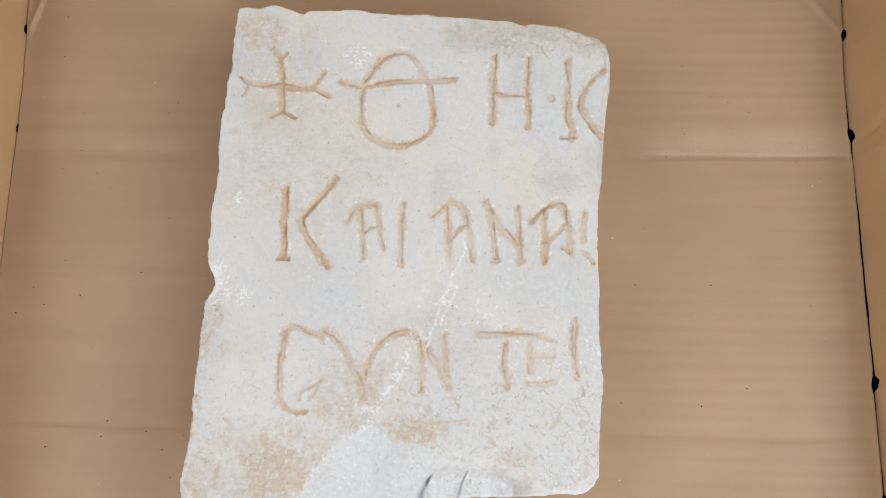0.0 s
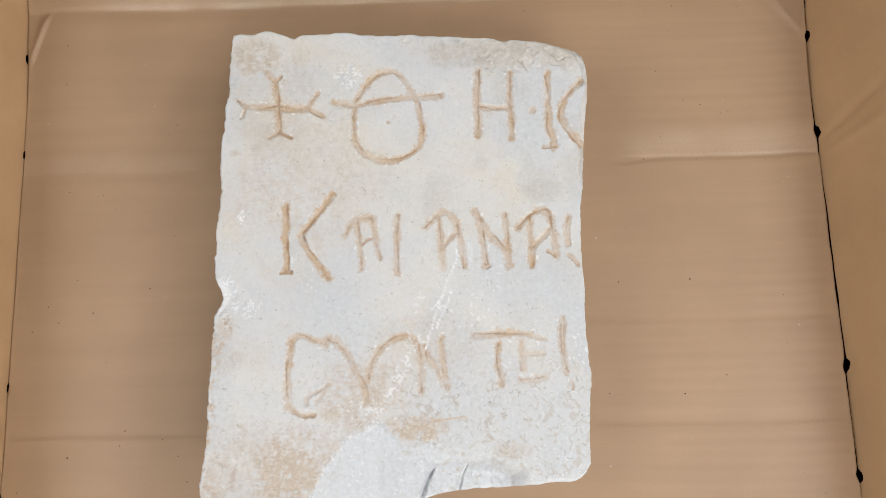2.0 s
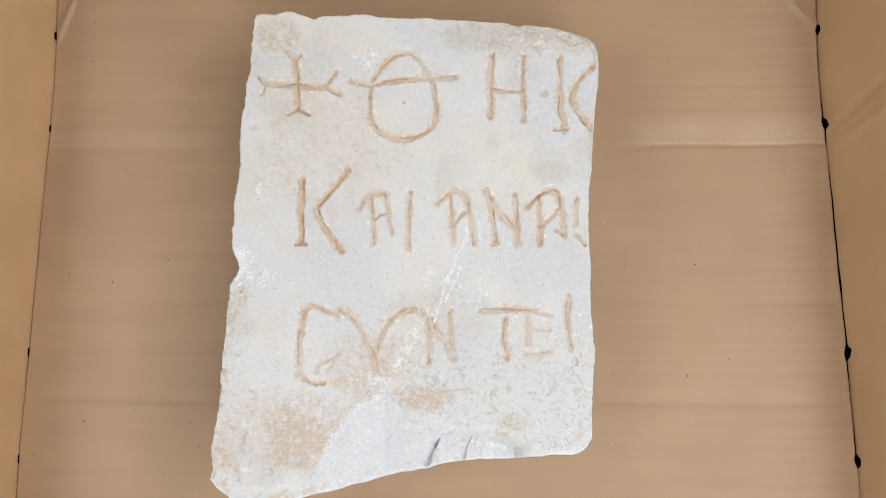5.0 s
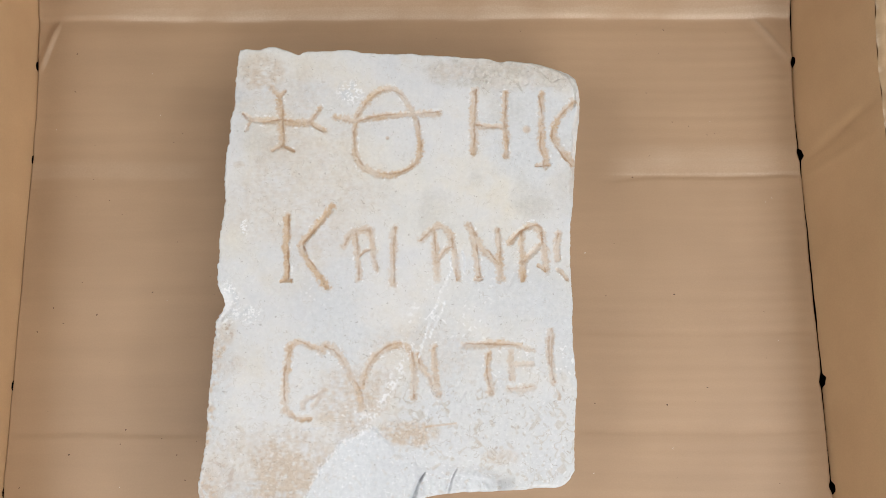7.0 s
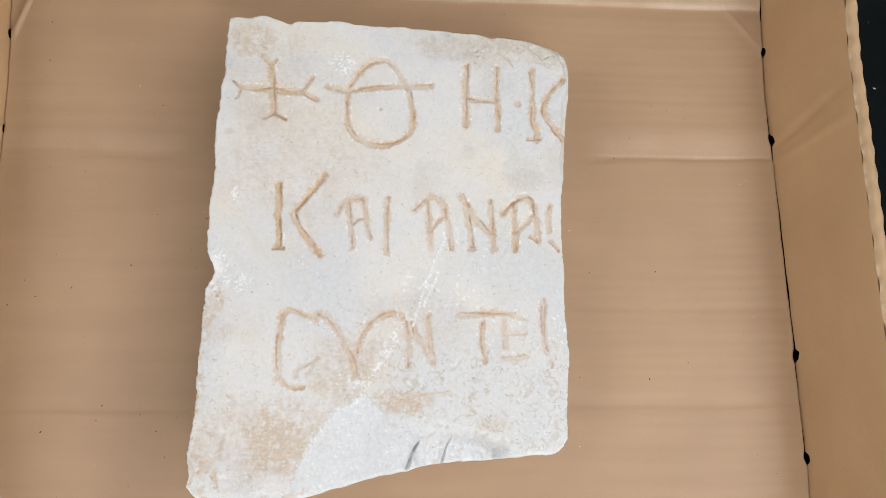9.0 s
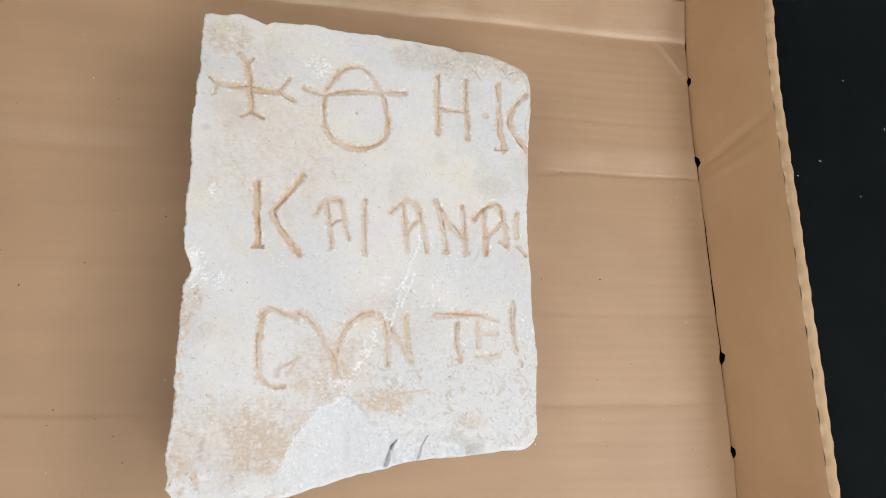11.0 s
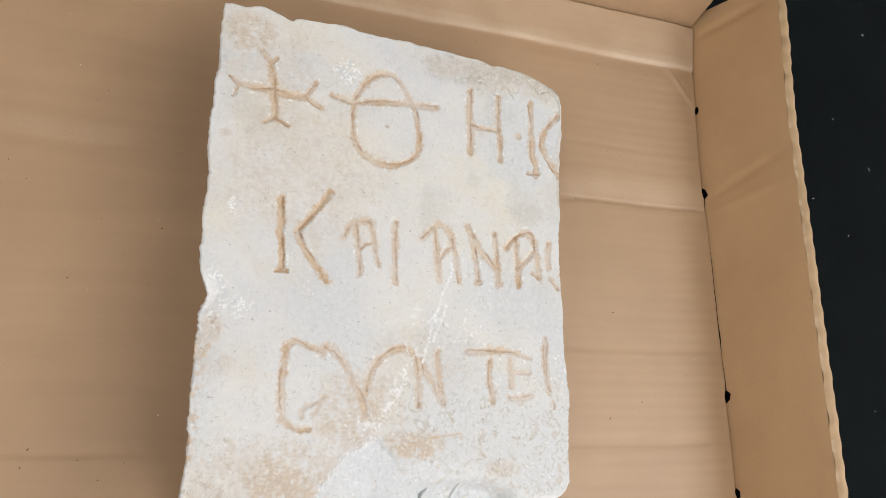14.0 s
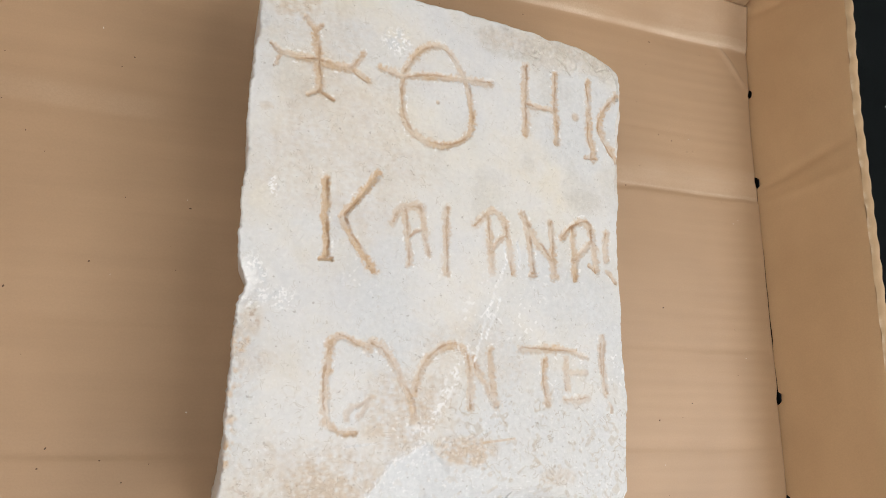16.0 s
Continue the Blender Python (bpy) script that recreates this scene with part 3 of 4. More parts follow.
def build_stone():
    nu, nv = 640, 850
    le, ri = side(LEFT, nv, 0.0023, 1), side(RIGHT, nv, 0.0011, 2)
    bo, to = side(BOTTOM, nu, 0.0011, 3), side(TOP, nu, 0.0012, 4)
    le, ri = le[::-1], ri[::-1]
    u = np.linspace(0, 1, nu)[None, :, None]
    w = np.linspace(0, 1, nv)[:, None, None]
    xy = (1 - w) * bo[None] + w * to[None] + (1 - u) * le[:, None] + u * ri[:, None] - (
        (1 - u) * (1 - w) * bo[0] + u * (1 - w) * bo[-1] + (1 - u) * w * to[0] + u * w * to[-1])
    x, y = xy[..., 0], xy[..., 1]
    u, w = u[..., 0] + 0 * x, w[..., 0] + 0 * x
    plane = 0.0655 - 0.03 * x + 0.006 * (y - 0.08)
    # distance from the rim of the face
    span_x = np.linalg.norm(ri - le, axis=1)[:, None]
    span_y = np.linalg.norm(to - bo, axis=1)[None, :]
    gap = np.minimum(np.minimum(u, 1 - u) * span_x, np.minimum(w, 1 - w) * span_y)
    h = 0.0005 * grain_at(x, y, 0.05, 11, 2) + 0.00012 * grain_at(x, y, 0.006, 12, 3) + 0.00010 * grain_at(x, y, 0.0018, 13, 2)
    # coarse tooled zone towards the foot
    coarse = step(0.0, -0.03, y) * step(-0.03, 0.02, x) + 0.5 * step(-0.02, -0.05, y) * step(-0.05, -0.08, x)
    coarse = np.clip(coarse + 0.35 * step(0.03, 0.0, y), 0, 1)
    ridged = np.abs(grain_at(x + 0.4 * y, y, 0.0034, 14, 3))
    h = h - 0.00022 * coarse * (ridged - 0.2) + 0.0001 * coarse * grain_at(x, y, 0.0020, 15, 2)
    # small natural pits
    pit = step(0.62, 0.8, grain_at(x, y, 0.0045, 16, 1))
    h = h - 0.00018 * pit
    # carving
    strokes = [[((cx + px) / 1000, (cy + py) / 1000) for px, py in eased(line)] for cx, cy, force, lines in CARVING for line in lines]
    bold = np.zeros(x.shape)
    for cx, cy, force, lines in CARVING:
        wide, high = max(p[0] for line in lines for p in line), max(p[1] for line in lines for p in line)
        near = (x > (cx - 4) / 1000) & (x < (cx + wide + 4) / 1000) & (y > (cy - 4) / 1000) & (y < (cy + high + 4) / 1000)
        bold[near] = force
    wob = 0.0006 * grain_at(x, y, 0.006, 17, 2)
    # short ticks and serifs are one thin blow of the chisel, long strokes are worked broad
    spans = [np.linalg.norm(np.diff(np.array(line), axis=0), axis=1).sum() for line in strokes]
    half = [0.0012 + 0.0010 * min(1.0, max(0.0, (span - 0.008) / 0.010)) for span in spans]
    dist = reach(x + wob, y + wob, strokes, half) / (1 + 0.30 * grain_at(x, y, 0.014, 63, 2) + 0.22 * grain_at(x, y, 0.0022, 101, 2))
    shallow = bold * (0.8 + 0.35 * grain_at(x, y, 0.018, 18, 2))
    groove = step(1.3, 0.3, dist)
    # the chisel's deepest line lies off the middle of each stroke, now on one side and now on the other
    drift = 0.0011 * np.clip(2.2 * grain_at(x, y, 0.022, 129, 1), -1, 1)
    wob = 0.0005 * grain_at(x, y, 0.004, 102, 2)
    lead = reach(x + drift + wob, y + drift + wob, strokes)
    furrow = np.clip(1 - lead / 0.0010, 0, 1) * step(-0.25, 0.3, grain_at(x, y, 0.011, 103, 2))
    ends = np.full(x.shape, 1.0)
    for line in strokes:
        for ex, ey in (line[0], line[-1]):
            if int((ex * 7000 + ey * 3000)) % 3:
                ends = np.minimum(ends, np.hypot(x - ex, y - ey))
    stop = step(0.0028, 0.0008, ends + 0.0012 * grain_at(x, y, 0.002, 104, 2))
    h = h - (0.00105 * groove + 0.0005 * furrow + 0.0002 * stop * groove) * shallow + 0.00022 * groove * grain_at(x, y, 0.0030, 64, 3)
    lip = step(1.9, 1.3, dist) * step(0.95, 1.15, dist) * step(0.15, 0.5, grain_at(x, y, 0.0032, 105, 2))
    h = h - 0.00012 * lip
    dots = np.minimum(np.hypot(x - DOTS[0][0] / 1000, y - DOTS[0][1] / 1000), np.hypot(x - DOTS[1][0] / 1000, y - DOTS[1][1] / 1000) * 0.45)
    h = h - 0.0008 * step(0.0014, 0.0004, dots)
    inner = dist + 0.36 * grain_at(x, y, 0.003, 19, 3) + 0.42 * grain_at(x, y, 0.0011, 127, 1)
    faded = 0.80 + 0.35 * grain_at(x, y, 0.013, 20, 2) + 0.28 * grain_at(x, y, 0.0028, 65, 3)
    soil = 1.12 * step(1.45, 0.45, inner) * faded * bold
    soil = np.clip(soil + 0.14 * bold * step(2.8, 1.0, inner) * step(-0.1, 0.4, grain_at(x, y, 0.02, 108, 2)), 0, 0.95)
    soil = np.maximum(soil, 0.6 * step(0.0016, 0.0006, dots))
    dirt = 0.8 * bold * step(0.0010, 0.0002, lead + 0.0005 * grain_at(x, y, 0.002, 106, 2)) * step(-0.4, 0.25, grain_at(x, y, 0.009, 107, 2))
    dirt = np.clip(dirt + 0.32 * bold * stop * step(0.9, 0.3, inner) + 0.25 * bold * step(0.5, 0.1, inner) * step(0.1, 0.5, grain_at(x, y, 0.008, 80, 2)), 0, 0.9)

    # fresh break at the foot
    top_line = np.interp(x, np.array(SPALL)[:, 0] / 1000, np.array(SPALL)[:, 1] / 1000) + 0.0022 * grain_at(x, y, 0.012, 22, 3)
    depth = np.clip(top_line - y, 0, None) * (x > SPALL[0][0] / 1000)
    slope = 0.25 - 0.19 * step(0.04, 0.075, x) - 0.07 * step(-0.02, -0.055, x)
    broke = step(0.0, 0.0018 + 0.013 * step(-0.022, 0.0, x), depth)
    h = h - 0.0008 * broke - slope * depth * broke * (1 + 0.25 * grain_at(x, y, 0.018, 23, 2)) - 0.0008 * broke * np.abs(grain_at(x + y, y - x, 0.016, 24, 2)) - 0.0002 * broke * np.abs(grain_at(x, y, 0.003, 25, 3))
    corner = step(-0.086, -0.092, y + 0.002 * grain_at(x, y, 0.01, 26, 2)) * step(-0.058, -0.066, x) * step(-0.118, -0.112, x)
    h = h - 0.0012 * corner
    cut = reach(x, y, [[(px / 1000, py / 1000) for px, py in CLEFT]])
    widen = 0.0008 + 0.0014 * step(-0.060, -0.074, y) + 0.0008 * grain_at(x, y, 0.004, 88, 2)
    cut = np.minimum(cut, 0.0006 + reach(x, y, [[(px / 1000, py / 1000) for px, py in NOTCH]]))
    h = h - 0.004 * np.clip(1 - cut / np.maximum(widen, 0.0004), 0, 1) * step(0.0, 0.004, depth)
    ledge = step(0.002, 0.006, x + 0.4 * (y + 0.068)) * step(0.062, 0.05, x) * step(-0.056, -0.064, y + 0.003 * grain_at(x, y, 0.012, 78, 2))
    h = h - 0.0055 * ledge * (1 + 0.4 * grain_at(x, y, 0.007, 79, 3))
    # worm-like tool marks and root traces in the rough foot
    worm = step(0.13, 0.03, np.abs(grain_at(x, y, 0.0050, 66, 2))) * step(0.0, 0.4, grain_at(x, y, 0.008, 67, 2))
    worm = worm * step(0.016, -0.022, y) * (0.35 + 0.65 * step(-0.07, -0.005, x)) * (1 - broke)
    h = h - 0.00012 * worm
    soil = np.maximum(soil, 0.28 * worm * (0.6 + 0.5 * grain_at(x, y, 0.005, 68, 2)))
    nick = step(0.50, 0.72, grain_at(x, y, 0.0026, 69, 1)) * (0.25 + 0.75 * coarse)
    h = h - 0.00012 * nick
    soil = np.maximum(soil, 0.14 * nick)
    scratch = reach(x, y + 0.0008 * grain_at(x, y, 0.02, 70), [[(-0.112, -0.037), (-0.07, -0.036), (-0.05, -0.034)]])
    petals = reach(x + 0.0007 * grain_at(x, y, 0.006, 91, 2), y + 0.0006 * grain_at(x, y, 0.005, 130, 2), [[(-0.020, -0.043), (-0.013, -0.036), (-0.006, -0.041)], [(-0.008, -0.026), (-0.003, -0.033), (0.004, -0.030)], [(0.004, -0.044), (0.007, -0.037), (0.014, -0.040)], [(-0.012, -0.030), (-0.016, -0.035)], [(0.010, -0.026), (0.008, -0.033)]])
    stem = reach(x, y + 0.0006 * grain_at(x, y, 0.01, 131, 2), [[(0.008, -0.034), (0.018, -0.033), (0.026, -0.032)]])
    h = h - 0.0003 * np.clip(1 - petals / 0.0012, 0, 1)
    soil = np.maximum(soil, 0.6 * step(0.0009, 0.0003, stem) * (1 - broke))
    # white crystalline veins
    veins = reach(x + 0.0012 * grain_at(x, y, 0.006, 27, 2), y, [[(px / 1000, py / 1000) for px, py in line] for line in VEINS[:3]])
    vein = step(0.0016, 0.0004, veins + 0.0010 * np.abs(grain_at(x, y, 0.003, 28, 3)))
    flaky = reach(x + 0.002 * grain_at(x, y, 0.008, 143, 2), y, [[(px / 1000, py / 1000) for px, py in VEINS[3]]])
    flaky = step(0.0060, 0.0010, flaky) * step(0.05, 0.45, grain_at(x, y, 0.0014, 144, 2) + 0.4 * grain_at(x, y, 0.006, 154, 2))
    h = h - 0.00025 * flaky
    h = h - 0.00025 * vein * (grain_at(x, y, 0.0016, 29, 2) + 0.3)
    rim_chip = step(0.0035, 0.0, np.abs(top_line - y) * (x > -0.067) + 0.02 * (x <= -0.067) + 0.002 * grain_at(x, y, 0.003, 30, 2)) * (x < -0.02)
    fresh_scratch = step(0.0009, 0.0003, scratch) * step(-0.2, 0.3, grain_at(x, y, 0.006, 71, 2))
    bruise = blob(x, y, -98, 33, 9, 7, 33) * 0.8 + blob(x, y, -40, 176, 10, 9, 34) + blob(x, y, -104, 88, 3, 6, 35) + blob(x, y, -112, 41, 7, 12, 36)
    fresh = np.clip(np.maximum(broke * 0.9, np.maximum(0.9 * np.maximum(vein, 0.6 * flaky) * step(-0.35, 0.15, grain_at(x, y, 0.003, 31, 2)), 0.9 * rim_chip)) + 0.8 * corner + 0.6 * fresh_scratch + 0.7 * np.clip(bruise, 0, 1) * step(-0.1, 0.4, grain_at(x, y, 0.004, 37, 2)), 0, 1)
    sparkle = step(-0.05, 0.35, grain_at(x + 0.5 * y, 0.5 * y, 0.0011, 84, 2))
    white = np.clip(0.65 * flaky + vein * (0.25 + 0.65 * sparkle) + 0.55 * rim_chip * step(0.0, 0.4, grain_at(x, y, 0.0011, 153, 2)) + 0.85 * np.clip(bruise, 0, 1) * step(0.05, 0.4, grain_at(x, y, 0.0011, 85, 2)) + 0.35 * fresh_scratch * sparkle, 0, 1)
    flecks = step(0.66, 0.8, grain_at(x, y, 0.0016, 109, 1)) * step(0.05, 0.45, grain_at(x, y, 0.03, 110, 2)) * step(0.09, 0.02, y)
    white = np.clip(white + 0.7 * lip * step(0.0, 0.5, grain_at(x, y, 0.001, 128, 1)) + 0.55 * flecks * (1 - groove), 0, 1)
    rough = np.clip(0.42 + 0.58 * coarse + 0.25 * step(0.2, 0.6, grain_at(x, y, 0.03, 132, 2)) - 0.5 * broke, 0, 1)
    glint = np.clip(0.10 + 0.22 * broke + 0.16 * coarse, 0, 1)
    fresh = np.maximum(fresh, 0.55 * coarse * step(-0.03, 0.02, x))
    cool = step(0.11, 0.02, y + 0.03 * grain_at(x, y, 0.06, 111, 2)) * step(-0.35, 0.3, grain_at(x, y, 0.035, 112, 3))
    fresh = np.maximum(fresh, 0.65 * cool + 0.35 * blob(x, y, -70, 170, 40, 14, 113) + 0.65 * blob(x, y, 76, 150, 36, 32, 114))
    h = h - 0.0006 * np.clip(bruise, 0, 1) * np.abs(grain_at(x, y, 0.003, 38, 2))
    # tan patina in drifts
    pat = 0.55 * blob(x, y, -98, 192, 17, 14, 41) + 0.55 * blob(x, y, -64, -60, 28, 27, 42) + 0.55 * blob(x, y, -36, -18, 26, 24, 43)
    pat = pat + 1.15 * blob(x, y, 0, -37, 18, 9, 44) * (1 - broke) + 0.3 * blob(x, y, -100, -60, 24, 32, 45) + 0.55 * blob(x, y, -116, 12, 6, 9, 46)
    pat = pat + 0.4 * blob(x, y, 52, -52, 12, 5, 47) + 0.22 * blob(x, y, 0, 10, 40, 20, 48) + 0.26 * blob(x, y, -70, 118, 50, 60, 49) + 0.2 * blob(x, y, -85, 178, 36, 24, 133) + 0.55 * blob(x, y, -70, -62, 17, 20, 50)
    pat = pat + 0.3 * blob(x, y, -109, 128, 4, 2, 51) + 0.30 * blob(x, y, 60, 190, 60, 10, 52)
    mottle = 0.8 + 0.5 * grain_at(x, y, 0.009, 53, 4) + 0.6 * grain_at(x, 0.6 * y, 0.0022, 54, 2) + 0.5 * grain_at(0.5 * x, y, 0.0012, 151, 1)
    rough = np.clip(rough + 0.9 * pat, 0, 1)
    pat = np.clip(pat * mottle, 0, 0.9) * (1 - 0.9 * np.clip(broke + vein, 0, 1)) * (1 - 0.8 * corner)
    # worn rounding of the rim
    r = 0.0012 + 0.0020 * np.abs(grain_at(x, y, 0.010, 55, 3)) + 0.006 * np.exp(-(((x - 0.107) / 0.018) ** 2 + ((y - 0.19) / 0.018) ** 2))
    t = np.clip(1 - gap / r, 0, 1)
    h = h - r * 0.8 * (1 - np.sqrt(np.clip(1 - t * t, 0, 1)))
    # ragged flake off the upper right edge, and the bite out of the left one
    flake = step(0.0075, 0.004, (1 - u) * span_x + 0.004 * grain_at(x, y, 0.012, 57, 3)) * step(0.10, 0.125, y)
    h = h - 0.0022 * flake * (1 + 0.5 * grain_at(x, y, 0.006, 58, 2))
    pat = np.maximum(pat, flake * (0.35 + 0.35 * grain_at(x, y, 0.004, 72, 3)))
    fresh = fresh * (1 - flake)
    lichen = step(0.007, 0.0, gap + 0.006 * grain_at(x, y, 0.008, 73, 3)) * step(0.05, -0.02, y) * (u < 0.3)
    soil = np.maximum(soil, 0.75 * lichen * step(-0.1, 0.5, grain_at(x, y, 0.0035, 74, 2)))
    h = h - 0.0007 * lichen * np.abs(grain_at(x, y, 0.003, 75, 2))
    grey = blob(x, y, 70, 186, 40, 9, 76) * step(0.0, 0.4, grain_at(x, y, 0.006, 77, 3))
    h = h - 0.0006 * grey
    pat = np.maximum(pat, 0.25 * grey)
    band = blob(x, y, 52, 194, 62, 10, 115) + 0.8 * blob(x, y, 96, 188, 18, 10, 116) + 0.7 * blob(x, y, 30, 186, 30, 6, 117)
    moss = np.clip(band, 0, 1) * (0.30 + 0.38 * grain_at(x, y, 0.006, 118, 3) + 0.25 * grain_at(x, y, 0.002, 119, 2))
    moss = moss + 0.14 * blob(x, y, 40, 118, 6, 6, 120) + 0.2 * blob(x, y, 76, 100, 12, 8, 121) + 0.2 * step(0.15, 0.5, grain_at(x, y, 0.03, 122, 3)) * step(0.05, 0.1, y)
    crack = reach(x + 0.0009 * grain_at(x, y, 0.004, 123, 3), y + 0.0009 * grain_at(x, y, 0.004, 124, 3), [
        [(0.075, 0.196), (0.084, 0.191), (0.090, 0.185), (0.098, 0.187)], [(0.090, 0.196), (0.100, 0.190), (0.105, 0.180), (0.104, 0.168)], [(0.060, 0.188), (0.068, 0.184), (0.070, 0.178)]])
    crack = step(0.0013, 0.0003, crack + 0.0007 * grain_at(x, y, 0.003, 125, 2))
    h = h - 0.0005 * crack - 0.00025 * np.clip(band, 0, 1) * np.abs(grain_at(x, y, 0.005, 126, 3))
    moss = np.clip(np.maximum(moss, np.maximum(0.6 * crack, 0.5 * worm + 0.3 * nick * coarse)), 0, 0.95) * (1 - groove)
    rough = np.clip(rough + 0.8 * blob(x, y, 75, 186, 45, 12, 82), 0, 1)
    crust = 0.75 * blob(x, y, -112, 22, 7, 10, 145) + 0.5 * blob(x, y, -113, -60, 9, 16, 146) + 0.35 * blob(x, y, -110, 4, 9, 7, 147)
    pat = np.clip(np.maximum(pat, crust * (0.65 + 0.5 * grain_at(x, y, 0.004, 148, 3))), 0, 0.9)
    h = h - 0.0006 * np.clip(crust, 0, 1) * np.abs(grain_at(x, y, 0.004, 149, 3))
    dirt = np.maximum(dirt, 0.6 * np.clip(crust, 0, 1) * step(0.2, 0.55, grain_at(x, y, 0.003, 150, 3)))
    rust = 0.85 * blob(x, y, -122, -37, 4, 8, 92) + 0.7 * blob(x, y, -117, 12, 5, 6, 93) + 0.45 * blob(x, y, -118, -70, 6, 12, 95)
    soil = np.maximum(soil, np.clip(1.2 * rust, 0, 0.97) * step(-0.4, 0.05, grain_at(x, y, 0.003, 96, 3)))
    fresh = np.clip(fresh + 0.9 * blob(x, y, -113, 174, 6, 5, 97), 0, 1)
    bite = step(1.0, 0.2, np.hypot((x + 0.1165) / 0.012, (y - 0.040) / 0.013))
    h = h - 0.0022 * bite
    fresh = np.clip(fresh + 0.8 * bite, 0, 1)
    white = np.maximum(white, np.maximum(0.8 * bite, 0.25 * step(0.0009, 0.0003, petals) * sparkle * (1 - broke)))
    rim_white = step(0.0022, 0.0006, gap + 0.0012 * grain_at(x, y, 0.007, 87, 3)) * (1 - flake)
    white = np.maximum(white, (0.12 + 0.25 * step(0.05, 0.01, w)) * rim_white)
    holes = blob(x, y, -116, -80, 9, 12, 59) * step(0.1, 0.45, grain_at(x, y, 0.0045, 60, 2))
    h = h - 0.0014 * holes
    soil = np.maximum(soil, 0.7 * holes)
    face = np.stack([x, y, plane + h], -1)
    attrs = {"rough": rough, "glint": glint, "white": white, "soil": soil, "dirt": dirt * (1 - broke), "fresh": fresh, "patina": pat, "moss": moss}
    # the rim of the face, once round, then rings down the sides
    ring = np.concatenate([np.arange(nu), np.arange(1, nv) * nu + nu - 1, (nv - 1) * nu + np.arange(nu - 2, -1, -1), np.arange(nv - 2, 0, -1) * nu])
    verts = face.reshape(-1, 3)
    rim = verts[ring]
    mid = np.array([-0.01, 0.06])
    n_ring, rings = len(ring), 14
    run = np.linspace(0, 1.1, n_ring)
    closed = np.minimum(1, np.minimum(np.arange(n_ring), n_ring - np.arange(n_ring)) / 30)
    layers = []
    for k in range(1, rings + 1):
        f = k / rings
        away = rim[:, :2] - mid
        away = away / np.linalg.norm(away, axis=1)[:, None]
        push = -0.014 * f + 0.0022 * min(1, 4 * f) * closed * grain_at(run, 0 * run + 0.06 * f, 0.018, 61, 3)
        zz = rim[:, 2] * (1 - f) + 0.0002 * f
        layers.append(np.column_stack([rim[:, :2] + away * push[:, None], zz]))
    verts = np.concatenate([verts] + layers)
    i = np.arange(nu * nv).reshape(nv, nu)
    quads = np.stack([i[:-1, :-1], i[:-1, 1:], i[1:, 1:], i[1:, :-1]], -1).reshape(-1, 4).tolist()
    prev = ring
    for k in range(rings):
        cur = nu * nv + k * n_ring + np.arange(n_ring)
        quads += np.stack([prev, cur, np.roll(cur, -1), np.roll(prev, -1)], -1).tolist()
        prev = cur
    quads.append(prev[::-1].tolist())
    me = bpy.data.meshes.new("stone_slab")
    me.from_pydata(verts.tolist(), [], quads)
    me.polygons.foreach_set("use_smooth", [True] * len(me.polygons))
    me.materials.append(MARBLE)
    extra = len(verts) - nu * nv
    for name, values in attrs.items():
        full = np.concatenate([values.reshape(-1), np.full(extra, {"rough": 0.4, "glint": 0.2, "white": 0.1, "soil": 0.0, "dirt": 0.0, "fresh": 0.2, "patina": 0.25, "moss": 0.15}[name])])
        me.attributes.new(name, "FLOAT", "POINT").data.foreach_set("value", full.astype(np.float32))
    return me


stone = tagged(new("inscribed_stone", build_stone()), "weathered white marble slab carved with ochre-stained Greek letters, broken foot", "stone slab")


# ---- crumbs and lint ----
def scatter(name, mat, spots, low, high, long=1.0, seed=0):
    """Small angular crumbs; spots are (x, y, z of the support)."""
    rng = random.Random(seed)
    bm = bmesh.new()
    for x, y, z in spots:
        s = rng.uniform(low, high)
        m = Matrix.Translation((x, y, z + s * 0.25)) @ Matrix.Rotation(rng.uniform(0, 6.28), 4, "Z") @ Matrix.Diagonal((s * rng.uniform(1, 1 + long), s * rng.uniform(0.5, 1), s * 0.5, 1))
        made = bmesh.ops.create_icosphere(bm, subdivisions=1, radius=0.5, matrix=m)
        for vert in made["verts"]:
            vert.co += Vector((rng.uniform(-1, 1), rng.uniform(-1, 1), rng.uniform(-0.3, 0.3))) * s * 0.12
    me = bpy.data.meshes.new(name)
    bm.to_mesh(me)
    bm.free()
    me.materials.append(mat)
    return new(name, me)


rng = random.Random(7)


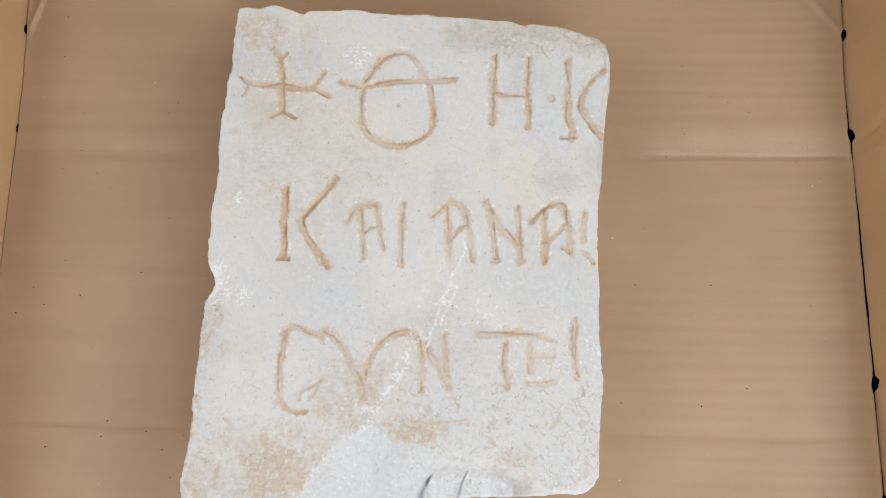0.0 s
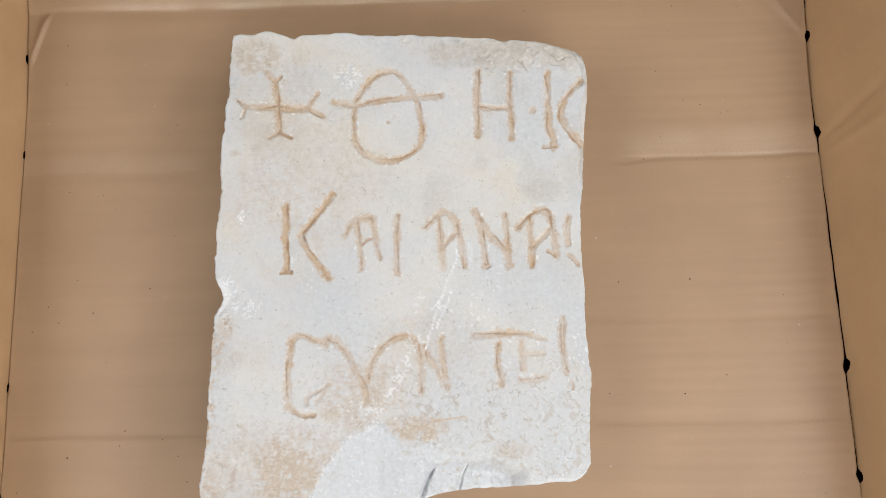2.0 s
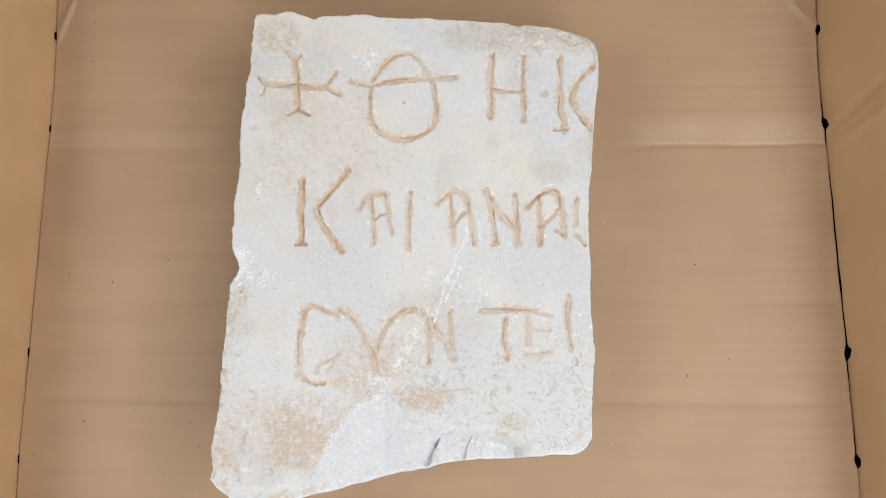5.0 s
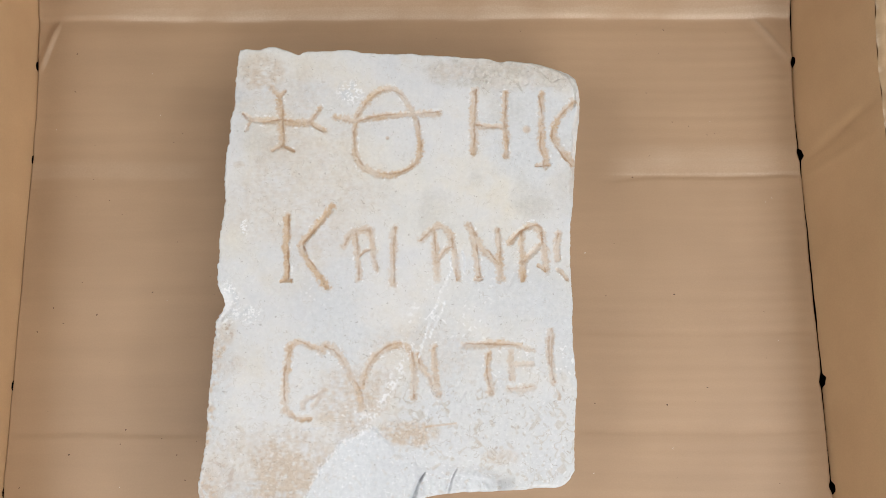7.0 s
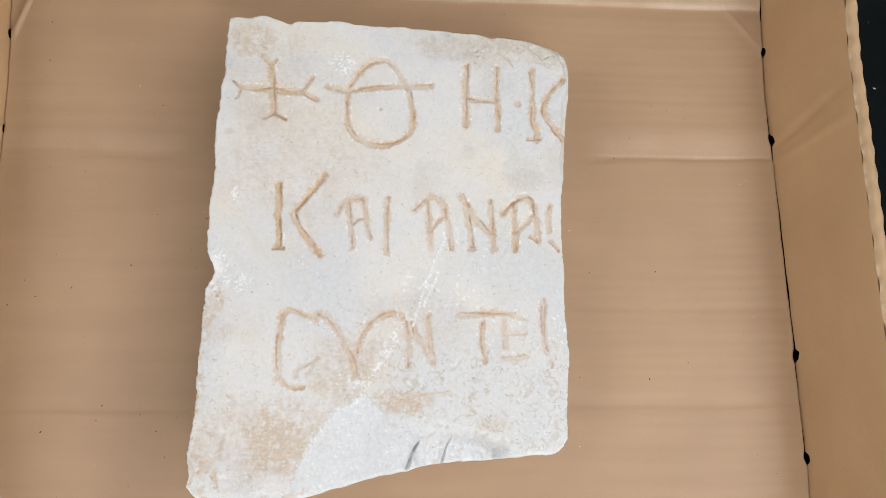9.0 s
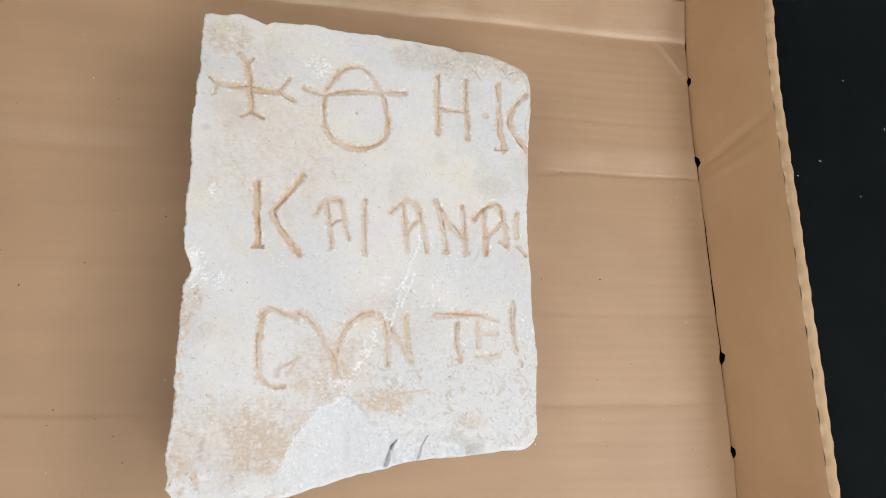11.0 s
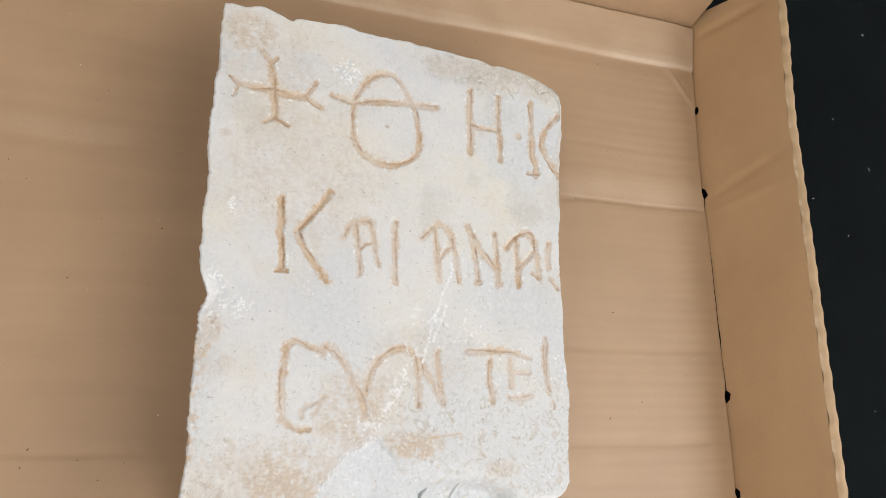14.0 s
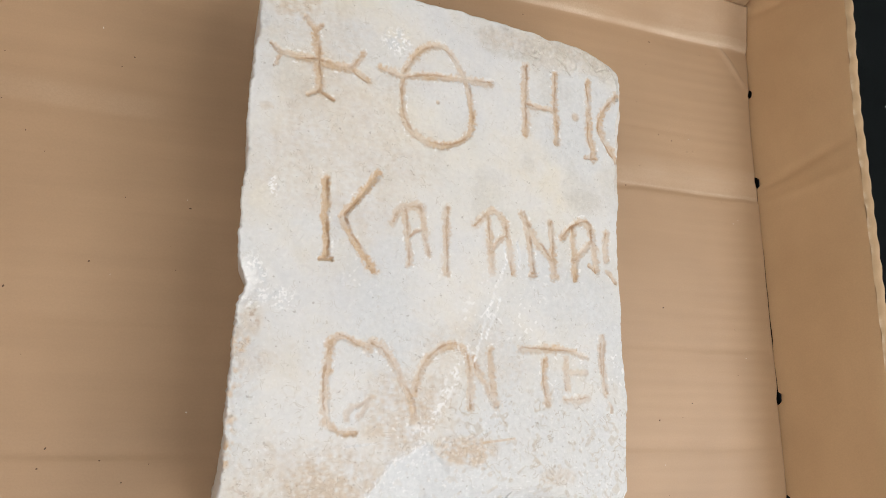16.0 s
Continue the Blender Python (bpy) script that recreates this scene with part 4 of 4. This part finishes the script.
def floor_spots(count):
    spots = []
    while len(spots) < count:
        x, y = rng.uniform(-0.262, 0.262), rng.uniform(-0.13, 0.255)
        if -0.13 < x < 0.115 and -0.1 < y < 0.215:
            continue
        spots.append((x, y, float(floor_height(np.array([x]), np.array([y]))[0])))
    return spots


tagged(scatter("crumbs", CRUMB, floor_spots(70), 0.0004, 0.0010, 1.0, 1), "tiny dark brown soil crumbs on the cardboard floor", "crumbs", kind="stuff")
tagged(scatter("stone_chips", CHIP, floor_spots(20), 0.0004, 0.0009, 0.8, 2), "tiny pale stone chips on the cardboard floor", "chips", kind="stuff")
lint_spots = [(x, y, TABLE_Z) for x, y in ((0.361, 0.221), (0.369, 0.204), (-0.354, 0.231), (0.501, 0.344), (0.443, 0.248), (0.479, 0.203), (0.404, 0.168), (0.440, 0.137), (0.352, 0.226))]
for _ in range(170):
    lint_spots.append((rng.choice((-1, 1)) * rng.uniform(0.33, 0.72), rng.uniform(-0.3, 0.6), TABLE_Z))
tagged(scatter("lint", LINT, lint_spots[:9], 0.0009, 0.0016, 1.8, 3), "pale crumbs of lint on the black tabletop", "lint", kind="stuff")
tagged(scatter("fine_lint", LINT, lint_spots[9:], 0.0004, 0.001, 1.8, 4), "fine grey lint on the black tabletop", "lint", kind="stuff")

# ---- added ceiling panels ----
# Unseen glowing fixtures around the added lamps.
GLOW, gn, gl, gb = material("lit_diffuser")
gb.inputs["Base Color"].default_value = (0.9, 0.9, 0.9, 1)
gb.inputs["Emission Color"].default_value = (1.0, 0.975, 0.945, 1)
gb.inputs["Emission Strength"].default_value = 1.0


def added_ceiling_panel(at, wide, deep):
    ob = thing("added_ceiling_light", "unseen square white ceiling light panel, added to light the tray", "lamp", Vector(at) + Vector((0, 0, 0.012)))
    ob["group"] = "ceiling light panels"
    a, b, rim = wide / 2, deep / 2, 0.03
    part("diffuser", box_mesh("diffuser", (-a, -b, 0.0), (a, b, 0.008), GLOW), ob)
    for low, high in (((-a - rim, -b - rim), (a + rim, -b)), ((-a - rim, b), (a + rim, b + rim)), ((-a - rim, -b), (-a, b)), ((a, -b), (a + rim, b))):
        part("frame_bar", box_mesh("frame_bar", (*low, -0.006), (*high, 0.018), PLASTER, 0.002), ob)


for at, wide, deep, power in ADDED_PANELS:
    added_ceiling_panel(at, wide, deep)
